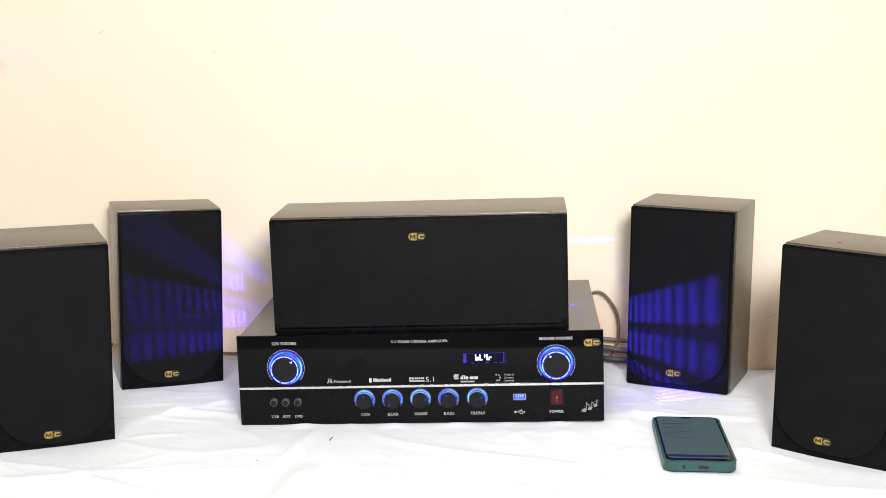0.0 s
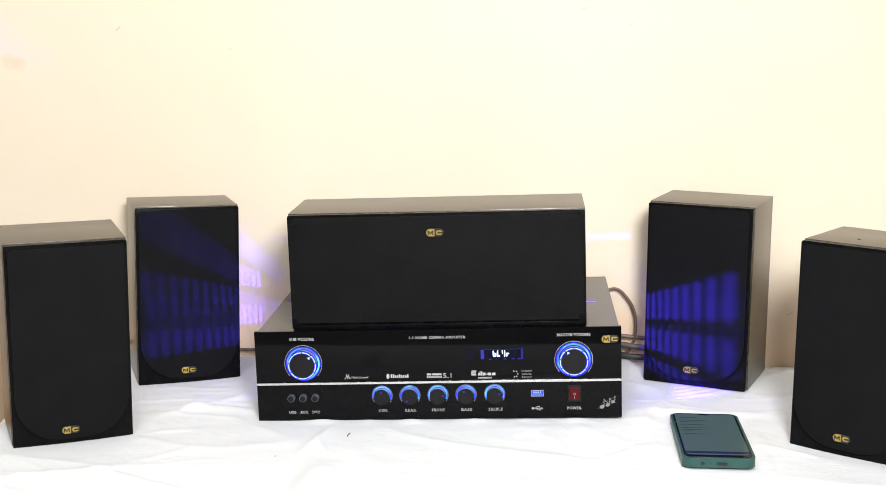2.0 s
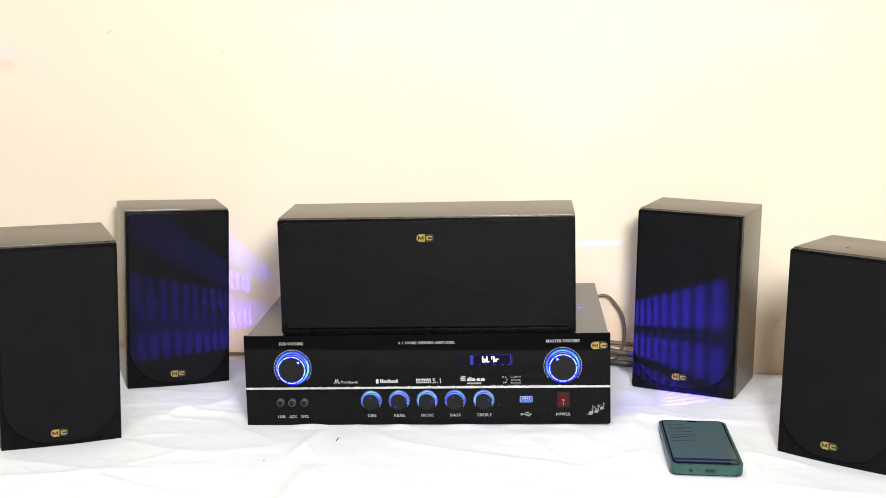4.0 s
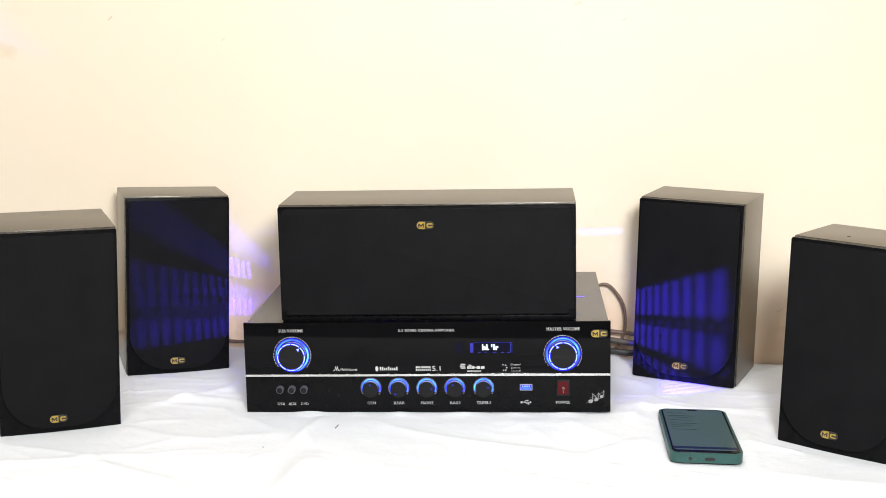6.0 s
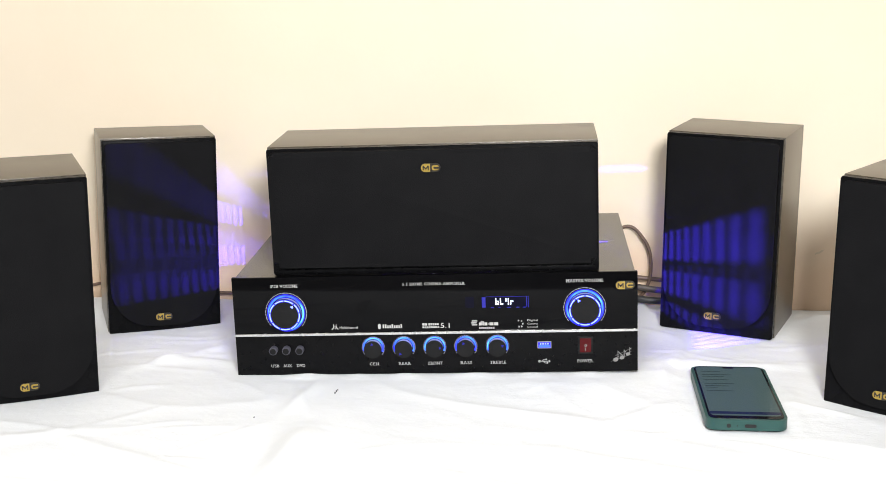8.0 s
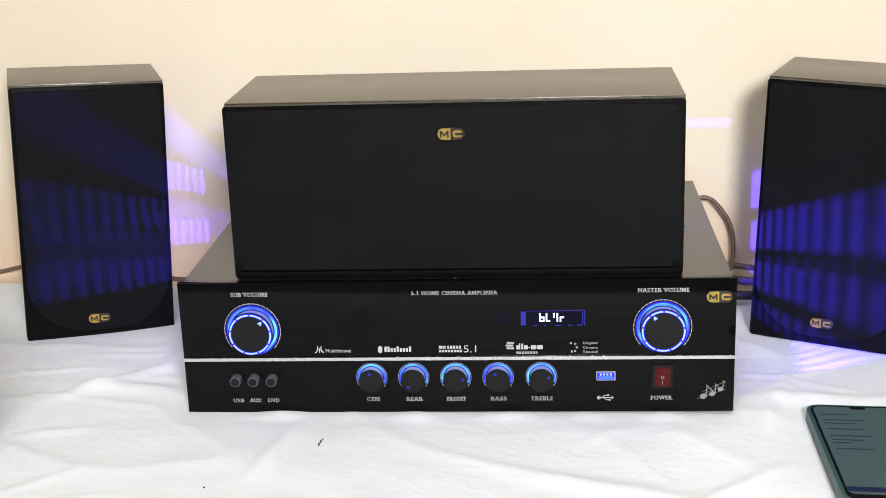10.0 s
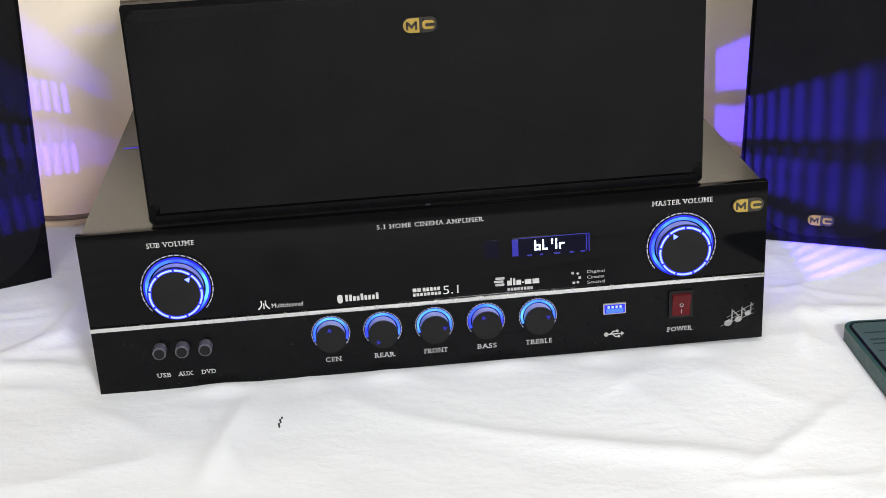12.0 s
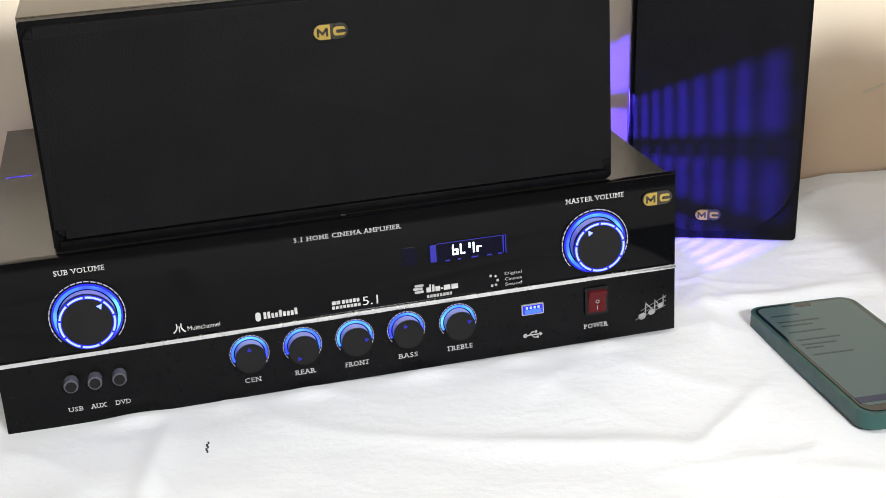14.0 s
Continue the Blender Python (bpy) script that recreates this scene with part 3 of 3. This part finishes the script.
# sides with rows of upright vent slits: bottom, top, count
FIRST, PITCH, SLIT = 0.0585, 0.0069, 0.0045
VENTS = {
    -1: [(0.0473, 0.0650, 27), (0.0850, 0.1030, 27)],
    1: [(0.0335, 0.0440, 17), (0.0500, 0.0645, 17), (0.0715, 0.0902, 17)],
}
for sx, rows in VENTS.items():
    holes = [(FIRST + k * PITCH, FIRST + k * PITCH + SLIT, z0, z1) for z0, z1, count in rows for k in range(count)]
    us = [0.0062, AD] + [u for h in holes for u in h[:2]]
    vs = [0.004, TOP0 - 0.0001] + [v for h in holes for v in h[2:]]
    part("side_cover", pierced_plate(us, vs, holes, lambda u, v, side: (sx * (CX - 0.0012 * side), u, v)), M_STEEL, amp, "black steel side with upright vent slits")
part("base_plate", box(-CX, CX, 0.0062, AD, 0.002, 0.004), M_INSIDE, amp)
part("back_plate", box(-CX + 0.0014, CX - 0.0014, AD - 0.0014, AD, 0.0042, TOP0 - 0.0002), M_INSIDE, amp)
for sx in (-1, 1):
    for fy in (0.04, AD - 0.04):
        part("foot", prism(circle(0, 0, 0.011, 20), 0, 0.004), M_HOLE, amp).matrix_local = pose(sx * 0.17, fy, 0.0022, -90)
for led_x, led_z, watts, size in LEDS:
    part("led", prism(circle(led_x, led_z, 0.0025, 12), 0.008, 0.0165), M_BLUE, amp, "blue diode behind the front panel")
part("screw", prism(circle(0.0, 0, 0.0016, 12), -0.0009, 0.001), M_BUTTON, amp).matrix_local = pose(0.001, 0.010, TOP1 + 0.0001, -90)


def volume_dial(cx, cz, pointer, lab):
    plate = part("volume_dial", prism(circle(cx, cz, 0.0232, 72), -0.0004, 0.0003), M_ACRYL, amp, lab, 40)
    n = 26
    for k in range(n):
        a = -42 + k * (264 / n)
        part("tick", add_ring(bmesh.new(), cx, cz, 0.02175, 0.0223, -0.0009, -0.0003, a, a + 264 / n - 2.2, 4), M_TICK, plate, "pale printed dash")
    part("light_ring", add_ring(bmesh.new(), cx, cz, 0.0176, 0.0195, -0.0012, -0.0004), M_RING, plate, "glowing blue ring")
    part("rim_light", add_ring(bmesh.new(), cx, cz, 0.0195, 0.0206, -0.0010, -0.0004), M_RIM, plate, "deep blue outer rim")
    part("skirt", prism(circle(cx, cz, 0.0166, 72), -0.0082, -0.0005), M_SKIRT, plate, "pale translucent skirt of the knob", 30)
    part("knob", prism(circle(cx, cz, 0.0174, 72), -0.0098, -0.0080, 0.0007), M_KNOB, plate, "black round knob", 30)
    part("dash_bed", add_ring(bmesh.new(), cx, cz, 0.0147, 0.0170, -0.0100, -0.0096), M_RIM, plate, "blue glow in the knob face")
    for k in range(9):
        part("lit_dash", add_ring(bmesh.new(), cx, cz, 0.01525, 0.0164, -0.0103, -0.0096, 92 + k * 40, 92 + k * 40 + 35, 8), M_BLUE, plate, "glowing blue dash")
    bm = bmesh.new()
    a = radians(pointer)
    ca, sa = math.cos(a), math.sin(a)
    tri = [(0.0142, 0), (0.0112, 0.0017), (0.0112, -0.0017)]
    add_prism(bm, [(cx + u * ca - v * sa, cz + u * sa + v * ca) for u, v in tri], -0.0103, -0.0096)
    part("pointer", bm, M_BLUE, plate, "lit triangular pointer")


volume_dial(-0.1580, 0.0700, 47, "sub volume dial glowing blue")
volume_dial(0.1597, 0.0703, 122, "master volume dial glowing blue")


def tone_dial(cx, cz, pointer):
    plate = part("tone_dial", prism(circle(cx, cz, 0.0128, 48), -0.0004, 0.0003), M_LOWER, amp, "small black dial with blue lit rim", 40)
    n = 22
    for k in range(n):
        a = -40 + k * (260 / n)
        part("tick", add_ring(bmesh.new(), cx, cz, 0.0118, 0.01225, -0.0008, -0.0003, a, a + 260 / n - 3, 3), M_TICK, plate, "pale printed dash")
    part("light_ring", add_ring(bmesh.new(), cx, cz, 0.0098, 0.0112, -0.0010, -0.0004, -25, 205), M_RING, plate, "glowing blue ring")
    part("skirt", prism(circle(cx, cz, 0.0090, 48), -0.0078, -0.0005), M_SKIRT, plate, "pale translucent skirt of the knob", 30)
    part("knob", prism(circle(cx, cz, 0.0095, 48), -0.0090, -0.0076, 0.0005), M_KNOB, plate, "black round knob", 30)
    a = radians(pointer)
    ca, sa = math.cos(a), math.sin(a)
    tri = [(0.0078, 0), (0.0052, 0.0015), (0.0052, -0.0015)]
    part("pointer", prism([(cx + u * ca - v * sa, cz + u * sa + v * ca) for u, v in tri], -0.0095, -0.0089), M_DIM, plate, "dim blue triangular pointer")


for cx, name, ptr, width in ((-0.0661, "CEN", 95, 0.0098), (-0.0331, "REAR", 235, 0.0125), (0.0, "FRONT", 10, 0.0150), (0.0331, "BASS", 110, 0.0122), (0.0668, "TREBLE", 25, 0.0172)):
    tone_dial(cx, 0.0298, ptr)
    lettering(name, cx + 0.0002, 0.0116, width, amp, M_PRINT, weight=0.005, height=0.0032, slab=True)

for cx, name, width in ((-0.1732, "USB", 0.0085), (-0.1597, "AUX", 0.0088), (-0.1450, "DVD", 0.0088)):
    lettering(name, cx - 0.0003, 0.0107, width, amp, M_PRINT, weight=0.005, height=0.0030, slab=True)
for cx in (-0.1737, -0.1597, -0.1452):
    btn = part("input_button", prism(circle(cx, 0.0290, 0.0043, 28), -0.0075, 0.0005, 0.0006), M_BUTTON, amp, "small grey push button", 30)
    part("cap", prism(circle(cx, 0.0290, 0.0033, 24), -0.0079, -0.0072), M_KNOB, btn)

lettering("SUB VOLUME", -0.1586, 0.0995, 0.0290, amp, M_PRINT, weight=0.005, height=0.0033, slab=True)
lettering("MASTER VOLUME", 0.1601, 0.1002, 0.0385, amp, M_PRINT, weight=0.005, height=0.0033, slab=True)
lettering("5.1 HOME CINEMA AMPLIFIER", 0.0010, 0.0995, 0.0662, amp, M_SILVER, weight=0.014, height=0.0030, slab=True)
lettering("POWER", 0.1595, 0.0119, 0.0160, amp, M_PRINT, weight=0.005, height=0.0032, slab=True)
lettering("Multichannel", -0.0915, 0.0526, 0.0195, amp, M_PRINT, weight=0.0, height=0.0030)
lettering("5.1", 0.0117, 0.0534, 0.0098, amp, M_PRINT, weight=0.0, height=0.0058)
lettering("Digital", 0.1046, 0.0575, 0.0112, amp, M_SILVER, height=0.0026)
lettering("Cinema", 0.1046, 0.0540, 0.0112, amp, M_SILVER, height=0.0021)
lettering("Sound", 0.1046, 0.0505, 0.0112, amp, M_SILVER, height=0.0021)


def mark(shapes, mat, label):
    """Flat printed mark of boxes (x0, x1, z0, z1) and polygons; its further pieces hang under the first."""
    first = None
    for sh in shapes:
        bm = prism(sh, -0.0008, -0.0003) if isinstance(sh[0], tuple) else box(sh[0], sh[1], -0.0008, -0.0003, sh[2], sh[3])
        if first is None:
            first = part("printed_mark", bm, mat, amp, label)
        else:
            part("printed_bar", bm, mat, first)
    return first


def arc(cx, cz, r, w, a0, a1):
    return tuple(arc_band(cx, cz, r - w / 2, r + w / 2, a0, a1, 8))


mark([arc(-0.1120, 0.0548, 0.0046, 0.0008, -62, 20), arc(-0.1004, 0.0548, 0.0046, 0.0008, 160, 242), (-0.1065, -0.1058, 0.0508, 0.0546)], M_PRINT, "small white curved symbol")
mark([tuple(rounded(-0.0600, -0.0567, 0.0503, 0.0561, (0.0016,) * 4))], M_PRINT, "white oval symbol")
mark([(-0.0550 + i * 0.0024, -0.0533 + i * 0.0024, 0.0513, 0.0556 if i in (0, 1, 4, 8) else 0.0543) for i in range(9)], M_PRINT, "row of plain white bars")
mark([(-0.0124, -0.0100, 0.0537, 0.0560), (-0.0095, -0.0072, 0.0537, 0.0560)] + [(-0.0060 + i * 0.0023, -0.0043 + i * 0.0023, 0.0537, 0.0560) for i in range(5)]
     + [(-0.0124 + i * 0.0023, -0.0107 + i * 0.0023, 0.0507, 0.0526) for i in range(8)], M_PRINT, "two rows of plain white bars")
mark([tuple(rounded(0.0400, 0.0460, 0.0529, 0.0546, (0.0008,) * 4)), tuple(rounded(0.0393, 0.0455, 0.0551, 0.0567, (0.0008,) * 4)), tuple(rounded(0.0402, 0.0462, 0.0572, 0.0588, (0.0008,) * 4))], M_SILVER, "three stacked silver bars")
mark([(0.0478, 0.0508, 0.0528, 0.0560), (0.0498, 0.0508, 0.0560, 0.0578), (0.0515, 0.0530, 0.0528, 0.0574), (0.0536, 0.0566, 0.0528, 0.0560), (0.0572, 0.0584, 0.0538, 0.0547), (0.0590, 0.0632, 0.0528, 0.0560), (0.0640, 0.0682, 0.0528, 0.0560)], M_PRINT, "row of plain white bars")
mark([(0.0478 + i * 0.0021, 0.0494 + i * 0.0021, 0.0490, 0.0509) for i in range(8)], M_SILVER, "row of small silver bars")
mark([(0.0890, 0.0905, 0.0568, 0.0583), (0.0897, 0.0912, 0.0500, 0.0515), (0.0935, 0.0950, 0.0533, 0.0548)] + [tuple(circle(x, z, 0.0010, 4)) for x, z in ((0.0930, 0.0570), (0.0930, 0.0510))], M_SILVER, "scattered silver dots")
# trident symbol under the port
mark([(0.1105, 0.1215, 0.0117, 0.0123), tuple(circle(0.1112, 0.0120, 0.0014, 14)), ((0.1210, 0.0106), (0.1228, 0.0120), (0.1210, 0.0134)),
      ((0.1135, 0.0121), (0.1142, 0.0121), (0.1160, 0.0137), (0.1180, 0.0137), (0.1180, 0.0142), (0.1156, 0.0142)), tuple(circle(0.1184, 0.0140, 0.0009, 10)),
      ((0.1150, 0.0119), (0.1170, 0.0099), (0.1190, 0.0099), (0.1190, 0.0103), (0.1173, 0.0103), (0.1157, 0.0119)), (0.1188, 0.1202, 0.0094, 0.0108)], M_PRINT, "small white trident symbol")


def ellipse(cx, cz, a, b_, tilt):
    c, s = math.cos(radians(tilt)), math.sin(radians(tilt))
    return tuple((cx + a * math.cos(t) * c - b_ * math.sin(t) * s, cz + a * math.cos(t) * s + b_ * math.sin(t) * c) for t in (2 * math.pi * i / 16 for i in range(16)))


def slant(x0, z0, x1, z1, w):
    return ((x0, z0 - w / 2), (x1, z1 - w / 2), (x1, z1 + w / 2), (x0, z0 + w / 2))


tune_shapes = [ellipse(0.1918, 0.0128, 0.0027, 0.0021, 25), ellipse(0.1985, 0.0150, 0.0025, 0.0019, 25), ellipse(0.2047, 0.0188, 0.0022, 0.0017, 25)]
tune_shapes += [(0.1938, 0.1945, 0.0130, 0.0225), (0.2003, 0.2010, 0.0152, 0.0235), (0.2062, 0.2068, 0.0190, 0.0262)]
tune_shapes += [slant(0.1938, 0.0222, 0.1990, 0.0170, 0.0012), slant(0.2003, 0.0232, 0.2030, 0.0205, 0.0010), slant(0.2062, 0.0258, 0.2080, 0.0240, 0.0010)]
tune_shapes += [slant(0.1868 + i * 0.002, 0.0108 + i * 0.0030, 0.2085, 0.0185 + i * 0.0034, 0.00010) for i in range(3)]
mark(tune_shapes, M_DULL, "silver musical notes on a stave")

# display window with lit segments
win = part("display", prism(rounded(0.0512, 0.1010, 0.0718, 0.0845, (0.001,) * 4), -0.0006, 0.0004), M_WINDOW, amp, "dark blue display with white segments")
# ghost reflection of the display, drawn as a faintly glowing rectangle
part("ghost_reflection", prism(rounded(0.0340, 0.0432, 0.0722, 0.0842, (0.001,) * 4), -0.0004, 0.0004), M_GHOST, amp, "faint blue ghost reflection of the display, as a glowing patch")
EDGES = [(0.0516, 0.0555, 0.0725, 0.0838), (0.0985, 0.0992, 0.0728, 0.0840), (0.1002, 0.1008, 0.0720, 0.0843), (0.0560, 0.1000, 0.0840, 0.0843)]
EDGES += [(x, x + w, 0.0719, 0.0727) for x, w in ((0.0610, 0.003), (0.0690, 0.002), (0.0780, 0.004), (0.0880, 0.003), (0.0950, 0.003))]
for x0, x1, z0, z1 in EDGES:
    part("edge_light", box(x0, x1, -0.0009, -0.0005, z0, z1), M_DIM, win, "dim blue lit edge")


def segments(x, on, z=0.0755, w=0.0038, h=0.0068, t=0.0010):
    """Seven-segment digit; on: letters of top, right-upper, right-lower, bottom, left-lower, left-upper, middle."""
    m = z + h / 2
    places = {"a": (x, x + w, z + h - t, z + h), "b": (x + w - t, x + w, m, z + h), "c": (x + w - t, x + w, z, m), "d": (x, x + w, z, z + t),
              "e": (x, x + t, z, m), "f": (x, x + t, m, z + h), "g": (x, x + w, m - t / 2, m + t / 2)}
    for s in on:
        x0, x1, z0, z1 = places[s]
        part("lit_segment", box(x0, x1, -0.0010, -0.0005, z0, z1), M_WHITE_LED, win, "white lit segment")


segments(0.0658, "cdefg")
segments(0.0708, "def", w=0.0032)
segments(0.0765, "fbc", w=0.0036)
segments(0.0815, "eg", w=0.0032)

port = part("usb_port", prism(rounded(0.1092, 0.1240, 0.0266, 0.0340, (0.0007,) * 4), -0.0012, 0.0005), M_SILVER, amp, "metal data port lit blue")
part("slot", box(0.1100, 0.1232, -0.0015, -0.0010, 0.0274, 0.0333), M_RIM, port, "glowing blue slot")
part("tongue", box(0.1110, 0.1222, -0.0019, -0.0014, 0.0279, 0.0305), M_CYAN, port)
for k in range(4):
    part("contact", box(0.1119 + k * 0.0026, 0.1133 + k * 0.0026, -0.0018, -0.0013, 0.0310, 0.0326), M_BLUE, port)

sw = part("power_switch", prism(rounded(0.1521, 0.1678, 0.0200, 0.0393, (0.0008,) * 4), -0.0018, 0.0005, 0.0004), M_KNOB, amp, "red rocker switch in a black frame", 40)
profile = [(-0.0010, 0.0219), (-0.0022, 0.0219), (-0.0029, 0.0300), (-0.0056, 0.0374), (-0.0010, 0.0374)]
bm = bmesh.new()
ends = [[bm.verts.new((x, y, z)) for y, z in profile] for x in (0.1541, 0.1658)]
bm.faces.new(ends[0])
bm.faces.new(ends[1][::-1])
for k in range(5):
    bm.faces.new((ends[0][k], ends[1][k], ends[1][(k + 1) % 5], ends[0][(k + 1) % 5]))
rock = part("rocker", bm, M_RED, sw, "translucent red rocker pressed at the foot")
bm = bmesh.new()
add_ring(bm, 0.1600, 0.0297, 0.0009, 0.0013, -0.0033, -0.0026)
add_box(bm, 0.1598, 0.1602, -0.0030, -0.0020, 0.0238, 0.0266)
part("switch_mark", bm, M_DULL, sw, "pale on and off marks")
badge(amp, 0.2020, 0.0945, 0.0200, 0.0090, -0.0002)

# ---- phone ----
ph = thing("phone", pose(PHONE[0], PHONE[1], PHONE[2], 0, 0, PHONE[3]), "mobile phone in a dark green case, screen lit", "phone")
PW, PL = 0.0775, 0.160


def slab(x0, x1, y0, y1, z0, z1, r, bevel):
    bm = bmesh.new()
    add_prism(bm, rounded(x0, x1, y0, y1, (r,) * 4, 10), -z1, -z0)
    if bevel:
        bmesh.ops.bevel(bm, geom=[e for e in bm.edges if abs(e.verts[0].co.y - e.verts[1].co.y) < 1e-6], offset=bevel, segments=3, profile=0.6, affect="EDGES")
    bm.transform(Matrix(((1, 0, 0, 0), (0, 0, 1, 0), (0, -1, 0, 0), (0, 0, 0, 1))))
    return bm


part("case", slab(-PW / 2, PW / 2, -PL / 2, PL / 2, 0.0, 0.0105, 0.011, 0.0022), M_CASE, ph, "dark green soft case", 40)
glass = part("glass", slab(-PW / 2 + 0.0028, PW / 2 - 0.0028, -PL / 2 + 0.0030, PL / 2 - 0.0030, 0.0098, 0.0111, 0.009, 0.0004), M_GLASS, ph, "black glossy front glass", 40)
part("screen", slab(-PW / 2 + 0.0048, PW / 2 - 0.0048, -PL / 2 + 0.0100, PL / 2 - 0.0050, 0.0108, 0.01125, 0.006, 0), M_SCREEN, glass, "pale teal lit screen")
part("notch", slab(-0.006, 0.006, PL / 2 - 0.0095, PL / 2 - 0.0045, 0.0110, 0.0114, 0.0024, 0), M_GLASS, glass)
part("navigation_bar", slab(-PW / 2 + 0.0048, PW / 2 - 0.0048, -PL / 2 + 0.0135, -PL / 2 + 0.0205, 0.0110, 0.0114, 0.0003, 0), M_SCRBAR, glass, "dark blue bar")
for k, (y, w) in enumerate(((0.060, 0.020), (0.050, 0.030), (0.044, 0.022), (0.034, 0.026), (0.022, 0.030), (0.015, 0.024), (0.010, 0.012), (0.000, 0.028))):
    part("text_bar", slab(-PW / 2 + 0.009, -PW / 2 + 0.009 + w, y - 0.0008, y + 0.0008, 0.0110, 0.0114, 0.0002, 0), M_SCRTXT, glass)
port = part("charging_port", prism(rounded(-0.0055, 0.0055, 0.0028, 0.0062, (0.0015,) * 4), -0.0004, 0.001), M_HOLE, ph)
port.matrix_local = pose(0.003, -PL / 2, 0)
part("audio_jack", prism(circle(0, 0.0046, 0.0021, 16), -0.0004, 0.001), M_HOLE, ph).matrix_local = pose(-0.0175, -PL / 2, 0)
part("microphone_hole", prism(circle(0, 0.0046, 0.0006, 10), -0.0004, 0.001), M_HOLE, ph).matrix_local = pose(-0.0095, -PL / 2, 0)

# ---- cables ----
def cable(points, r, mat, label):
    return tagged(tube("cable", points, r, mat), label, "cable", "speaker cables")


cable([(0.205, 0.312, 0.060), (0.222, 0.312, 0.094), (0.245, 0.310, 0.080), (0.256, 0.306, 0.045), (0.248, 0.304, 0.010), (0.243, 0.306, 0.004)], 0.0022, M_CABLE, "thin brown cable looping out behind the amplifier")
cable([(0.16, 0.310, 0.022), (0.225, 0.300, 0.020), (0.27, 0.292, 0.016), (0.33, 0.309, 0.012)], 0.0042, M_CABLE_G, "grey cable running behind the speaker")
cable([(0.16, 0.312, 0.010), (0.225, 0.286, 0.008), (0.27, 0.278, 0.006), (0.34, 0.306, 0.004)], 0.0045, M_CABLE_B, "black cable running behind the speaker")
cable([(0.17, 0.310, 0.034), (0.23, 0.306, 0.030), (0.29, 0.306, 0.024), (0.36, 0.310, 0.016)], 0.0030, M_CABLE, "brown cable running behind the speaker")
cable([(-0.16, 0.310, 0.010), (-0.24, 0.308, 0.004), (-0.30, 0.310, 0.001), (-0.36, 0.312, 0.010), (-0.43, 0.310, 0.016), (-0.50, 0.312, 0.002)], 0.0022, M_CABLE, "thin brown cable lying along the wall")
